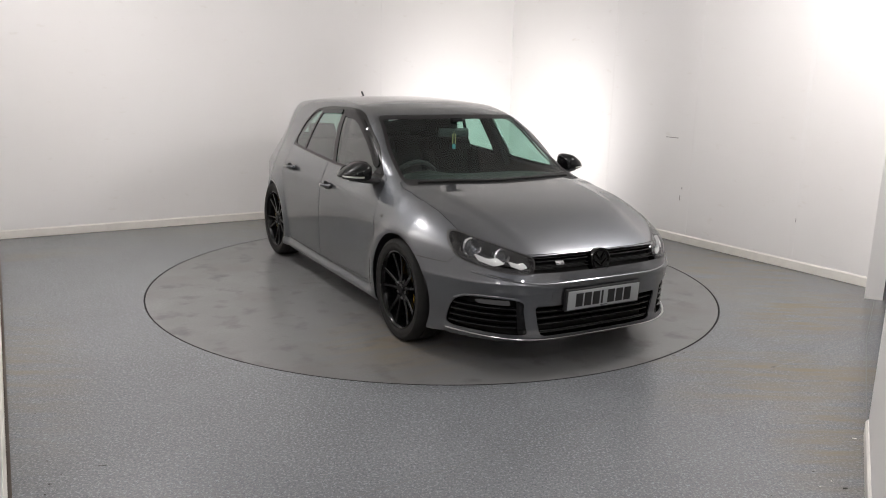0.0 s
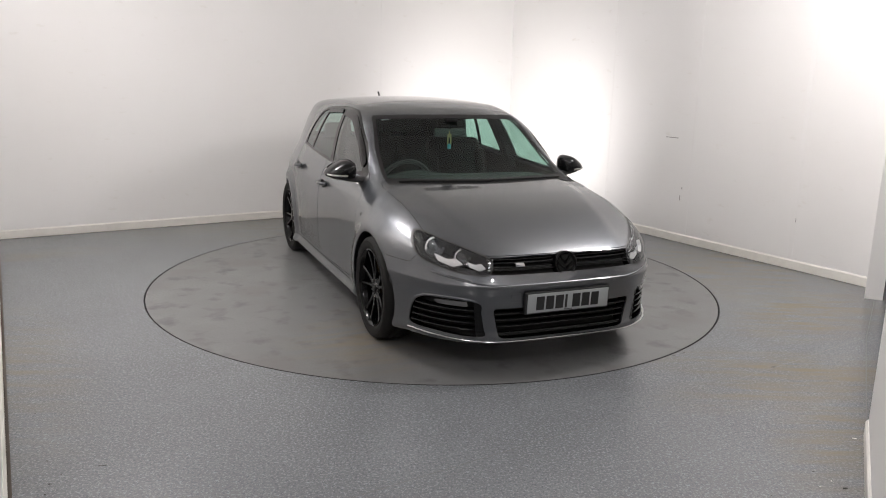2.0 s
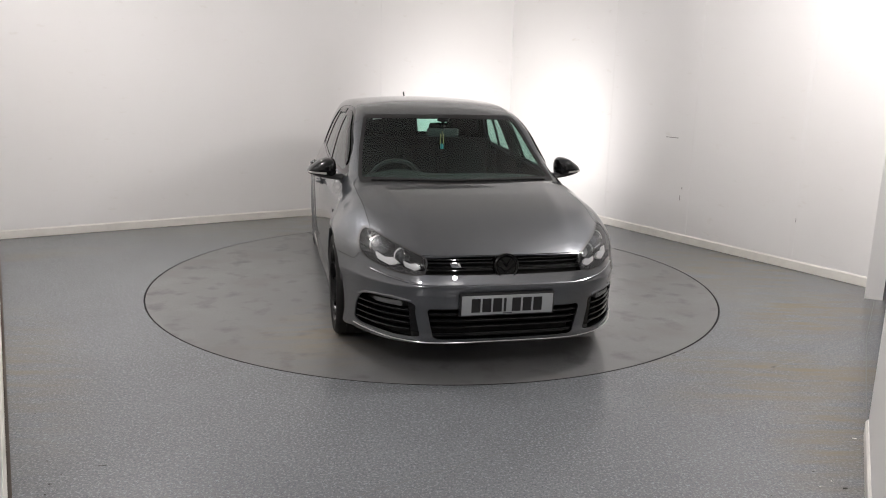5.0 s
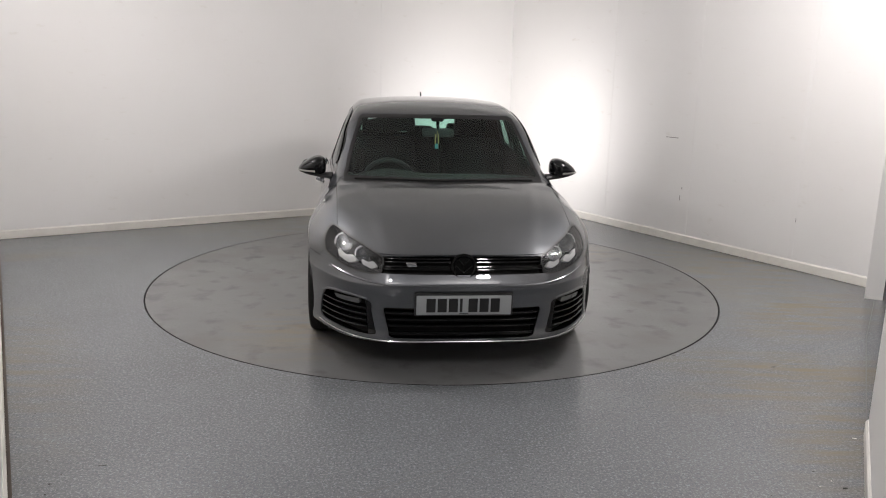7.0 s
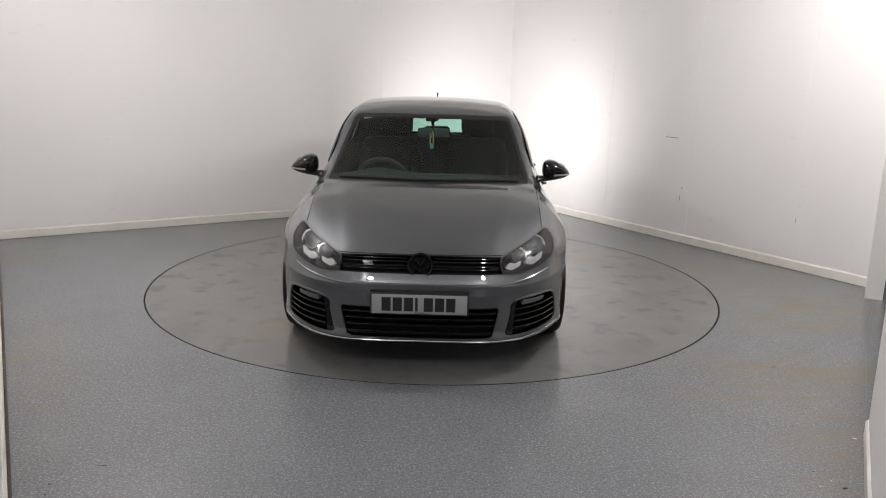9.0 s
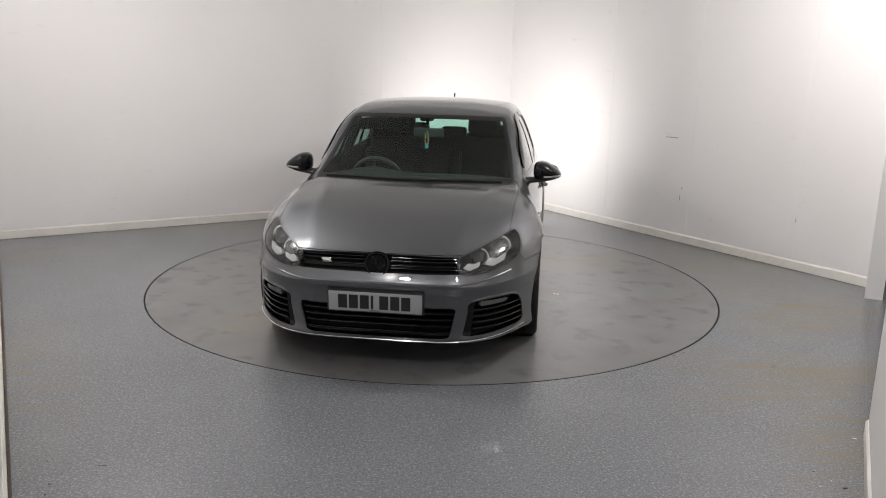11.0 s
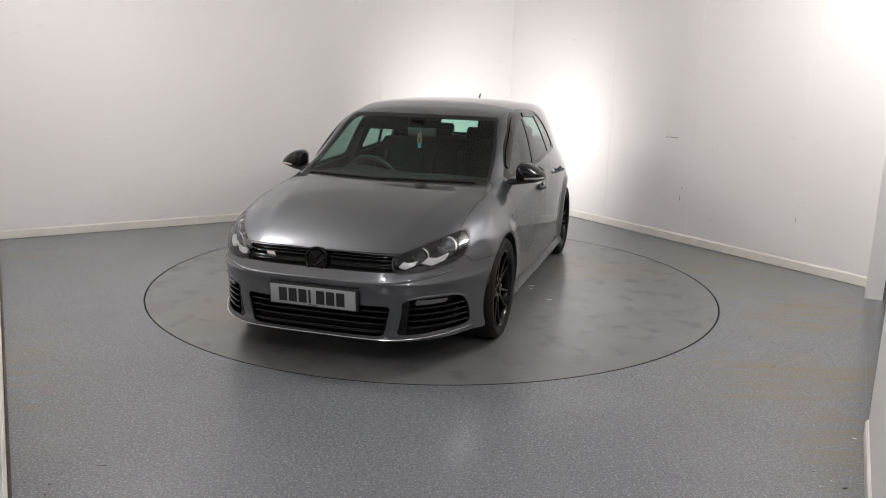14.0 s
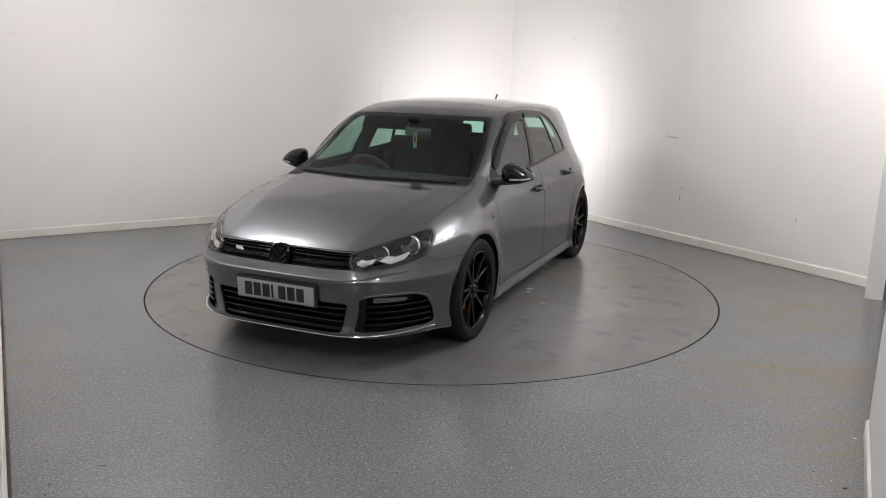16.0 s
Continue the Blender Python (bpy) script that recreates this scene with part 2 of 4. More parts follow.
# entrance opening between a jamb at the east wall and the south-east wall
wall("wall_south_east", (2.085, -2.74), (1.22, -4.40))
skirting("baseboard_south_east", (2.085, -2.74), (1.22, -4.40))
jamb = part("wall_jamb", prism_bm([(3.372, -0.30), (3.487, -0.353), (3.72, 0.05), (3.585, 0.03)], 0, HIGH), WALL, smooth=False)
tagged(jamb, "white-painted stub wall beside the car entrance", "wall", kind="structure")
wall("wall_corridor_east", (5.2, 1.4), (4.6, -6.0))
wall("wall_corridor_north", (3.6, 0.9), (5.3, 1.3))
wall("wall_lintel_east", (3.46, -0.33), (2.085, -2.74), 2.55, HIGH)
# unseen walls added behind the camera; their grey sets what the car's front reflects
UNSEEN_GREY = plain("grey_unseen_wall", (0.34, 0.335, 0.33), 0.8, noise_amount=0.1, scale=3)
wall("wall_unseen_west", (-1.25, -8.2), (-1.25, -4.18), material=UNSEEN_GREY)
wall("wall_unseen_south", (4.7, -8.2), (-1.25, -8.2), material=UNSEEN_GREY)
wall("wall_unseen_east", (4.6, -6.0), (4.6, -8.2), material=UNSEEN_GREY)

# the ceiling is out of view; its white is chosen to bounce the lamplight
ceiling = part("ceiling", prism_bm([(-4.8, -8.6), (5.6, -8.6), (5.6, 4.7), (-4.8, 4.7)], HIGH, HIGH + 0.1), CEIL, smooth=False)
tagged(ceiling, "unseen ceiling, white to bounce the lamplight", "ceiling", kind="structure")

RING = 2.21
# floor with a round hole for the turntable
bm = bmesh.new()
outer = [(-4.8, -8.6), (5.6, -8.6), (5.6, 4.7), (-4.8, 4.7)]
N = 160
circ = [bm.verts.new((RING * math.cos(2 * math.pi * i / N), RING * math.sin(2 * math.pi * i / N), 0)) for i in range(N)]
low = [bm.verts.new((v.co.x, v.co.y, -0.08)) for v in circ]
rim = []
for v in circ:
    d = Vector((v.co.x, v.co.y)).normalized()
    s = min([(5.6 if d.x > 0 else 4.8) / abs(d.x) if abs(d.x) > 1e-6 else 99, (4.7 if d.y > 0 else 8.6) / abs(d.y) if abs(d.y) > 1e-6 else 99])
    rim.append(bm.verts.new((d.x * s, d.y * s, 0)))
for i in range(N):
    j = (i + 1) % N
    bm.faces.new((circ[i], rim[i], rim[j], circ[j]))
    bm.faces.new((low[i], circ[i], circ[j], low[j]))
bm.faces.new(low[::-1])
for x, y in outer:
    near = sorted(rim, key=lambda v: (v.co.x - x) ** 2 + (v.co.y - y) ** 2)[:2]
    c = bm.verts.new((x, y, 0))
    bm.faces.new((near[0], near[1], c))
bmesh.ops.recalc_face_normals(bm, faces=bm.faces)
floor = tagged(part("floor", bm, FLOOR, smooth=False), "speckled blue-grey vinyl floor with brown stains", "floor", kind="structure")

turntable = tagged(new("turntable"), "grey round turntable flush with the floor, scuffed", "turntable")
bm = lathe_bm([(0, 0.0), (RING - 0.0135, 0.0), (RING - 0.0130, -0.0006), (RING - 0.0130, -0.06), (0, -0.06)], 160, "z")
part("disc", bm, DISC, turntable, smooth=False)
# two black rings put the shade of the narrow gap into colour
part("gap_shade_ring", lathe_bm([(RING - 0.0128, -0.0008), (RING - 0.0090, -0.0010), (RING - 0.0090, -0.05), (RING - 0.0128, -0.05)], 160, "z", True), GAP, turntable, "dark ring standing in for shade in the gap round the disc")
tagged(part("trim_pit_liner", lathe_bm([(RING - 0.0006, -0.0008), (RING - 0.0040, -0.0010), (RING - 0.0040, -0.05), (RING - 0.0006, -0.05)], 160, "z", True), GAP, smooth=False), "dark ring standing in for shade on the gap's outer side", "floor trim", kind="structure")


def seam(name, foot, high=HIGH, wide=0.02, proud=0.0012, normal=(0.8446, 0.5355), dist=3.0385):
    """A cover strip over a joint between wall panels."""
    nrm = Vector((*normal, 0))
    off = dist - foot[0] * nrm.x - foot[1] * nrm.y
    foot = (foot[0] + nrm.x * off, foot[1] + nrm.y * off)
    bm = box_bm(2 * proud, wide, high - 0.1, bevel=0.002, segs=1)
    ob = part(name, bm, WALL, smooth=False)
    ob.matrix_world = Matrix.Translation(Vector((foot[0], foot[1], 0.1 + (high - 0.1) / 2))) @ Matrix.Rotation(math.atan2(nrm.y, nrm.x), 4, "Z")
    return tagged(ob, "white cover strip over a wall panel joint", "wall trim", kind="structure")


# ---- the car ----
# Its space: x forward from the middle of the wheelbase, y to its left, z up from the ground.
AXLE_F, AXLE_R, WHEEL_R = 1.322, 1.271, 0.323


def spline(xs, ys):
    """A smooth monotone curve through a few stations."""
    xs, ys = np.array(xs, float), np.array(ys, float)
    h, d = np.diff(xs), np.diff(ys) / np.diff(xs)
    m = np.zeros(len(xs))
    for i in range(1, len(xs) - 1):
        if d[i - 1] * d[i] > 0:
            w1, w2 = 2 * h[i] + h[i - 1], h[i] + 2 * h[i - 1]
            m[i] = (w1 + w2) / (w1 / d[i - 1] + w2 / d[i])
    m[0], m[-1] = d[0], d[-1]

    def curve(x):
        x = np.clip(x, xs[0], xs[-1])
        i = np.clip(np.searchsorted(xs, x) - 1, 0, len(xs) - 2)
        t = (x - xs[i]) / h[i]
        return ((1 + 2 * t) * (1 - t) ** 2 * ys[i] + t * (1 - t) ** 2 * h[i] * m[i] + t * t * (3 - 2 * t) * ys[i + 1] + t * t * (t - 1) * h[i] * m[i + 1])
    return curve


# centre line over bonnet, windscreen, roof and tailgate
TOP = spline((-2.1, -1.98, -1.90, -1.80, -1.68, -1.60, -1.3, -0.9, -0.4, 0.0, 0.25, 0.42, 0.75, 1.08, 1.18, 1.45, 1.75, 2.0, 2.12, 2.3),
             (0.80, 0.90, 0.98, 1.14, 1.340, 1.370, 1.402, 1.430, 1.446, 1.435, 1.397, 1.345, 1.142, 0.964, 0.938, 0.890, 0.826, 0.746, 0.695, 0.60))
CROWN = spline((-2.0, -1.5, -0.5, 0.3, 0.6, 1.0, 1.2, 1.6, 2.0), (0.08, 0.075, 0.068, 0.085, 0.11, 0.06, 0.015, 0.008, 0.045))
RIDGE = spline((1.0, 1.5, 2.1), (0.60, 0.53, 0.42))
PLAN = spline((-2.0, -1.75, -1.5, -1.29, -0.9, -0.6, 0.0, 0.7, 1.05, 1.29, 1.6, 1.9, 2.2), (0.66, 0.745, 0.80, 0.84, 0.864, 0.870, 0.872, 0.866, 0.870, 0.876, 0.862, 0.832, 0.795))
SHOULDER = spline((-0.2, 0.2, 0.6, 0.95, 1.25, 1.7, 2.0), (0.0, 0.006, 0.026, 0.062, 0.086, 0.092, 0.095))
TAPER = spline((-2.0, -1.7, -1.3, -0.9, -0.5, -0.2), (0.120, 0.070, 0.022, 0.006, 0.002, 0.0))
TUMBLE = spline((0.10, 0.20, 0.30, 0.45, 0.60, 0.79, 0.815, 0.86, 0.93, 0.985, 1.08, 1.22, 1.36, 1.48), (-0.045, -0.022, -0.008, 0.0, 0.0, -0.008, -0.012, -0.028, -0.054, -0.080, -0.112, -0.166, -0.244, -0.33))
NOSE = spline((0.10, 0.165, 0.18, 0.205, 0.225, 0.26, 0.36, 0.46, 0.52, 0.535, 0.58, 0.645, 0.675, 0.70, 0.77, 0.86),
              (-0.06, -0.026, -0.021, -0.019, -0.021, -0.029, -0.024, -0.014, 0.0, -0.009, -0.030, -0.055, -0.080, -0.115, -0.26, -0.50))
TAIL = spline((0.10, 0.25, 0.45, 0.60, 0.75, 0.90, 1.1), (-0.06, -0.01, 0.0, -0.01, -0.03, -0.06, -0.10))


def smax(a, b, k):
    h = np.maximum(k - np.abs(a - b), 0) / k
    return np.maximum(a, b) + h * h * k / 4


def shape(p):
    """Below zero inside the car's outer skin."""
    x, y, z = p[..., 0], np.abs(p[..., 1]), p[..., 2]
    w = PLAN(x) + TUMBLE(z) - SHOULDER(x) * np.clip((z - 0.69) / 0.24, 0, 1.2) ** 1.4 - TAPER(x) * np.clip((z - 0.78) / 0.35, 0, 1) * np.where(x < -0.2, 1.0, 0.0)
    for ax in (AXLE_F, -AXLE_R):
        r = np.hypot(x - ax, z - WHEEL_R + 0.01)
        w = w + (0.016 if ax > 0 else 0.026) * np.exp(-((r - 0.385) / 0.06) ** 2) * (z > 0.15)
    w = w + 0.034 * np.exp(-((z - 0.185) / 0.042) ** 2) * np.clip((1.0 - np.abs(x)) / 0.12, 0, 1)
    w = w + 0.028 * np.exp(-((z - 0.19) / 0.07) ** 2) * np.clip((x - 1.6) / 0.1, 0, 1)
    sides = y - w
    lift = 0.006 * (1 - np.clip((y - RIDGE(x)) / 0.09 + 0.5, 0, 1) ** 2 * (3 - 2 * np.clip((y - RIDGE(x)) / 0.09 + 0.5, 0, 1))) * np.clip((x - 1.1) / 0.2, 0, 1)
    fold = y - RIDGE(x)
    fold = 0.125 * (0.5 * (fold + np.sqrt(fold * fold + 0.0006))) * np.clip((x - 1.0) / 0.25, 0, 1)
    top = (z - TOP(x) - lift + fold + CROWN(x) * (y / 0.75) ** 2.4 + np.interp(x, (0.9, 1.3, 1.75), (0.0, 0.8, 0.8)) * np.maximum(y - 0.70, 0) ** 1.3) * np.where((x > 0.4) & (x < 1.1), 0.86, 0.96)
    front = x - (2.235 - 1.12 * y ** 4.5) - NOSE(z)
    rear = -x - (2.03 - 0.35 * y ** 3) - TAIL(z)
    under = np.interp(x, (1.5, 1.8), (0.155, 0.186)) - z
    k = np.where(x > 1.15, 0.055, 0.055)
    f = smax(sides, top, k)
    f = smax(f, front, 0.035)
    f = smax(f, rear, 0.06)
    return smax(f, under, 0.034)


S0, S1, ZS = -1.45, 1.72, 0.52


def skin_grid():
    """Half of the skin (y >= 0) as a grid of points: rays from a spine, turned round both ends."""
    body = np.linspace(S0, S1, 210)
    fr = np.linspace(0, math.pi / 2, 121)[1:]
    rr = np.linspace(0, math.pi / 2, 41)[1:]
    sx = np.concatenate([np.full(len(rr), S0), body, np.full(len(fr), S1)])
    ang = np.concatenate([-rr[::-1], np.zeros(len(body)), fr])
    phi = np.linspace(-math.pi / 2, math.pi / 2, 200)
    rad = np.stack([np.zeros_like(phi), np.cos(phi), np.sin(phi)], -1)
    d = np.cos(ang)[:, None, None] * rad[None] + np.sin(ang)[:, None, None] * np.array([1.0, 0, 0])
    o = np.stack([sx, np.zeros_like(sx), np.full_like(sx, ZS)], -1)[:, None, :] + np.zeros_like(d)
    lo, hi = np.zeros(d.shape[:2]), np.full(d.shape[:2], 1.6)
    for _ in range(34):
        mid = (lo + hi) / 2
        inside = shape(o + d * mid[..., None]) < 0
        lo, hi = np.where(inside, mid, lo), np.where(inside, hi, mid)
    return o + d * lo[..., None]


def gradient(p):
    e = 1e-3
    g = np.stack([shape(p + np.eye(3)[i] * e) - shape(p - np.eye(3)[i] * e) for i in range(3)], -1)
    return g / np.maximum(np.linalg.norm(g, axis=-1, keepdims=True), 1e-9)


class Skin:
    """Points, normals and faces that can be cut along the zero line of a field."""

    def __init__(self, points, normals, faces):
        self.p, self.n, self.f = points, normals, faces

    def cut(self, field):
        """Splits into what lies inside (field < 0) and the rest."""
        v = field(self.p)
        v = np.where(np.abs(v) < 1e-6, 1e-6, v)
        neg = v < 0
        inside, outside = [], []
        extra_p, extra_n, made = [], [], {}

        def crossing(a, b):
            key = (a, b) if a < b else (b, a)
            if key not in made:
                a, b = key
                t = v[a] / (v[a] - v[b])
                extra_p.append(self.p[a] * (1 - t) + self.p[b] * t)
                extra_n.append(self.n[a] * (1 - t) + self.n[b] * t)
                made[key] = len(self.p) + len(extra_p) - 1
            return made[key]
        for f in self.f:
            s = [neg[i] for i in f]
            if all(s):
                inside.append(f)
            elif not any(s):
                outside.append(f)
            else:
                A, B = [], []
                for i, a in enumerate(f):
                    b = f[(i + 1) % len(f)]
                    (A if neg[a] else B).append(a)
                    if neg[a] != neg[b]:
                        c = crossing(a, b)
                        A.append(c)
                        B.append(c)
                if len(A) > 2:
                    inside.append(tuple(A))
                if len(B) > 2:
                    outside.append(tuple(B))
        p = np.vstack([self.p, np.array(extra_p)]) if extra_p else self.p
        n = np.vstack([self.n, np.array(extra_n)]) if extra_n else self.n
        return Skin(p, n, inside), Skin(p, n, outside)

    def tidy(self):
        used = sorted({i for f in self.f for i in f})
        to = {a: b for b, a in enumerate(used)}
        idx = np.array(used, int)
        return Skin(self.p[idx], self.n[idx], [tuple(to[i] for i in f) for f in self.f])

    def moved(self, depth):
        return Skin(self.p - self.n * depth, self.n, self.f)

    def mirrored(self):
        m = np.array([1, -1, 1])
        return Skin(self.p * m, self.n * m, [f[::-1] for f in self.f])

    def joined(self, other):
        k = len(self.p)
        return Skin(np.vstack([self.p, other.p]), np.vstack([self.n, other.n]), self.f + [tuple(i + k for i in f) for f in other.f])

    def thick(self, depth):
        """The sheet with a rim turned inwards along its free edges."""
        s = self.tidy()
        count = {}
        for f in s.f:
            for i, a in enumerate(f):
                b = f[(i + 1) % len(f)]
                if (b, a) in count:
                    del count[(b, a)]
                else:
                    count[(a, b)] = 1
        free = [e for e in count if not (abs(s.p[e[0]][1]) < 1e-4 and abs(s.p[e[1]][1]) < 1e-4)]
        vs = sorted({i for e in free for i in e})
        to = {a: len(s.p) + k for k, a in enumerate(vs)}
        # the rim gets its own top row so that the sheet's smooth normals stay untouched
        top = {a: len(s.p) + len(vs) + k for k, a in enumerate(vs)}
        low = s.p[vs] - s.n[vs] * depth
        p = np.vstack([s.p, low, s.p[vs]]) if vs else s.p
        nn = np.zeros((len(vs), 3))
        pos = {a: k for k, a in enumerate(vs)}
        rim = []
        for a, b in free:
            t = s.p[b] - s.p[a]
            c = np.cross(t, s.n[a])
            nn[pos[a]] += c
            nn[pos[b]] += c
            rim.append((top[b], top[a], to[a], to[b]))
        nn /= np.maximum(np.linalg.norm(nn, axis=1, keepdims=True), 1e-9)
        n = np.vstack([s.n, nn, nn]) if vs else s.n
        return Skin(p, n, s.f + rim)

    def islands(self):
        """The separate connected pieces of the sheet."""
        root = {}

        def find(a):
            while root.setdefault(a, a) != a:
                root[a] = root[root[a]]
                a = root[a]
            return a
        for f in self.f:
            for a in f[1:]:
                root[find(a)] = find(f[0])
        pieces = {}
        for f in self.f:
            pieces.setdefault(find(f[0]), []).append(f)
        return [Skin(self.p, self.n, fs) for fs in pieces.values() if len(fs) > 3]

    def rim_only(self, depth):
        s = self.thick(depth)
        n0 = len(self.f)
        return Skin(s.p, s.n, s.f[n0:])

    def put(self, name, material, parent, label=""):
        s = self.tidy()
        return mesh_ob(name, s.p, s.f, material, parent, label, True, s.n)


def outline(points, round_by=0.0):
    """Signed distance to a closed outline in a plane (below zero inside), with rounded corners."""
    pts = np.array(points, float)

    def dist(u, v):
        q = np.stack([u, v], -1)
        best = np.full(u.shape, 1e9)
        inside = np.zeros(u.shape, bool)
        for i in range(len(pts)):
            a, b = pts[i], pts[(i + 1) % len(pts)]
            ab = b - a
            t = np.clip(((q - a) @ ab) / (ab @ ab), 0, 1)
            best = np.minimum(best, np.linalg.norm(q - a - t[..., None] * ab, axis=-1))
            cond = (a[1] > v) != (b[1] > v)
            with np.errstate(divide="ignore", invalid="ignore"):
                xi = (b[0] - a[0]) * (v - a[1]) / (b[1] - a[1]) + a[0]
            inside ^= cond & (u < xi)
        return np.where(inside, -best, best) - round_by
    return dist


def smooth_loop(points, per=6):
    """A closed Catmull-Rom curve through a few points."""
    pts = [Vector(p) for p in points]
    n, out = len(pts), []
    for i in range(n):
        a, b, c, d = (pts[(i + k) % n] for k in (-1, 0, 1, 2))
        for j in range(per):
            t = j / per
            out.append(tuple(0.5 * (2 * b + (c - a) * t + (2 * a - 5 * b + 4 * c - d) * t * t + (3 * b - a - 3 * c + d) * t ** 3)))
    return out


def seen_front(shape2d, x_min):
    return lambda p: np.where(p[:, 0] > x_min, shape2d(np.abs(p[:, 1]), p[:, 2]), 1.0)


def seen_side(shape2d, z_min=-1.0, y_min=0.4):
    return lambda p: np.where((np.abs(p[:, 1]) > y_min) & (p[:, 2] > z_min), shape2d(p[:, 0], p[:, 2]), 1.0)


def seen_back(shape2d, x_max):
    return lambda p: np.where(p[:, 0] < x_max, shape2d(np.abs(p[:, 1]), p[:, 2]), 1.0)


def grown(field, by):
    return lambda p: field(p) - by


G = skin_grid()
NU, NV = G.shape[:2]
faces = []
for i in range(NU - 1):
    for j in range(NV - 1):
        a, b, c, d = i * NV + j, (i + 1) * NV + j, (i + 1) * NV + j + 1, i * NV + j + 1
        faces.append((a, b, c, d))
pts = G.reshape(-1, 3)
skin = Skin(pts, gradient(pts), faces)
# orient the faces outwards
f0 = faces[len(faces) // 2]
turn = np.cross(pts[f0[1]] - pts[f0[0]], pts[f0[2]] - pts[f0[0]]) @ skin.n[f0[0]]
if turn < 0:
    skin.f = [f[::-1] for f in faces]

car = tagged(new("car"), "grey metallic five-door hatchback with gloss black wheels and mirrors", "car")

ARCH_F = lambda p: np.where(np.abs(p[:, 1]) > 0.45, np.hypot(p[:, 0] - AXLE_F - 0.004, p[:, 2] - 0.315) - 0.366, 1.0)
ARCH_R = lambda p: np.where(np.abs(p[:, 1]) > 0.45, np.hypot(p[:, 0] + AXLE_R, p[:, 2] - 0.315) - 0.352, 1.0)
HEADLAMP = seen_front(outline(smooth_loop([(0.714, 0.772), (0.755, 0.742), (0.771, 0.690), (0.756, 0.638), (0.69, 0.606), (0.58, 0.580), (0.475, 0.576), (0.446, 0.602), (0.438, 0.662), (0.50, 0.694), (0.62, 0.738)])), 1.5)
GRILLE = seen_front(outline([(-0.1, 0.578), (0.47, 0.583), (0.47, 0.668), (0.2, 0.673), (-0.1, 0.673)]), 1.9)
LOWER = seen_front(outline([(-0.1, 0.222), (0.375, 0.226), (0.40, 0.236), (0.432, 0.378), (0.424, 0.388), (-0.1, 0.388)], 0.006), 1.9)
INTAKE = seen_front(outline(smooth_loop([(0.512, 0.420), (0.62, 0.436), (0.735, 0.428), (0.778, 0.385), (0.792, 0.30), (0.785, 0.245), (0.70, 0.238), (0.58, 0.232), (0.482, 0.236), (0.484, 0.275), (0.500, 0.36)])), 1.55)
COWL = lambda p: p[:, 0] - (1.205 - 0.12 * (p[:, 1] / 0.65) ** 2)
WINDSCREEN = lambda p: np.where((p[:, 0] > 0.1) & (p[:, 2] > 0.8), np.maximum(COWL(p), outline([(-0.1, 0.80), (0.60, 0.80), (0.672, 0.93), (0.676, 0.965), (0.632, 1.14), (0.575, 1.315), (0.55, 1.335), (0.3, 1.342), (-0.1, 1.345)])(np.abs(p[:, 1]), p[:, 2])), 1.0)
REAR_SCREEN = seen_back(outline([(-0.1, 1.02), (0.55, 1.03), (0.60, 1.06), (0.50, 1.27), (-0.1, 1.285)], 0.01), -1.3)
WAIST = spline((-0.95, -0.5, 0.0, 0.5, 0.9), (1.022, 0.996, 0.970, 0.953, 0.948))
FRAME_TOP = spline((-0.94, -0.90, -0.80, -0.70, -0.60, -0.40, -0.1, 0.08, 0.22, 0.40, 0.60, 0.82), (1.024, 1.09, 1.235, 1.318, 1.345, 1.364, 1.374, 1.368, 1.345, 1.272, 1.152, 0.965))


def window(front, back, inset, lean_front=0.0, lean_back=0.0):
    """A side window between two uprights, inset from the frame; the uprights lean by metres of x at their tops."""
    pts = []
    for k in range(25):
        t = k / 24
        x = (front + lean_front) + ((back + lean_back) - (front + lean_front)) * t
        pts.append((x, float(FRAME_TOP(x)) - inset))
    for k in range(9):
        x = back + (front - back) * k / 8
        pts.append((x, float(WAIST(x)) + inset))
    return seen_side(outline(pts), 0.9)


DLO = window(0.82, -0.94, 0.0)
FRONT_WINDOW = window(0.68, 0.075, 0.020, 0.04, -0.15)
REAR_WINDOW = window(0.015, -0.605, 0.020, -0.15, 0.09)
QUARTER = window(-0.64, -0.885, 0.018, 0.09, 0.0)

_, skin = skin.cut(ARCH_F)
_, skin = skin.cut(ARCH_R)
lamp_face, skin = skin.cut(HEADLAMP)
grille_face, skin = skin.cut(GRILLE)
lower_face, skin = skin.cut(LOWER)
intake_face, skin = skin.cut(INTAKE)
screen_face, skin = skin.cut(WINDSCREEN)
back_face, skin = skin.cut(REAR_SCREEN)
dlo_face, skin = skin.cut(DLO)
cabin_side = skin

# panels: each takes its share of the skin inside its outline, less half a gap
BONNET = lambda p: np.where(p[:, 0] > 0.9, outline([(2.4, -0.1), (2.4, 0.745), (1.86, 0.745), (1.84, 0.700), (1.73, 0.698), (1.45, 0.706), (1.2, 0.716), (1.08, 0.718), (1.0, 0.70), (1.0, -0.1)])(p[:, 0], np.abs(p[:, 1])) + np.where(p[:, 2] < 0.672, 1.0, 0.0), 1.0)
BUMPER = lambda p: np.where(p[:, 0] > 1.3, np.maximum(p[:, 2] - np.interp(p[:, 0], [1.3, 1.66, 1.80, 1.88], [0.600, 0.600, 0.600, 0.676]), 1.3 - p[:, 0]), 1.0)
FRONT_DOOR = seen_side(outline([(0.93, 0.27), (0.955, 0.5), (0.94, 0.80), (0.875, 0.950), (0.80, 0.985), (0.40, 0.985), (-0.035, 0.99), (-0.035, 0.96), (-0.06, 0.6), (-0.06, 0.25)]), 0.2, 0.5)
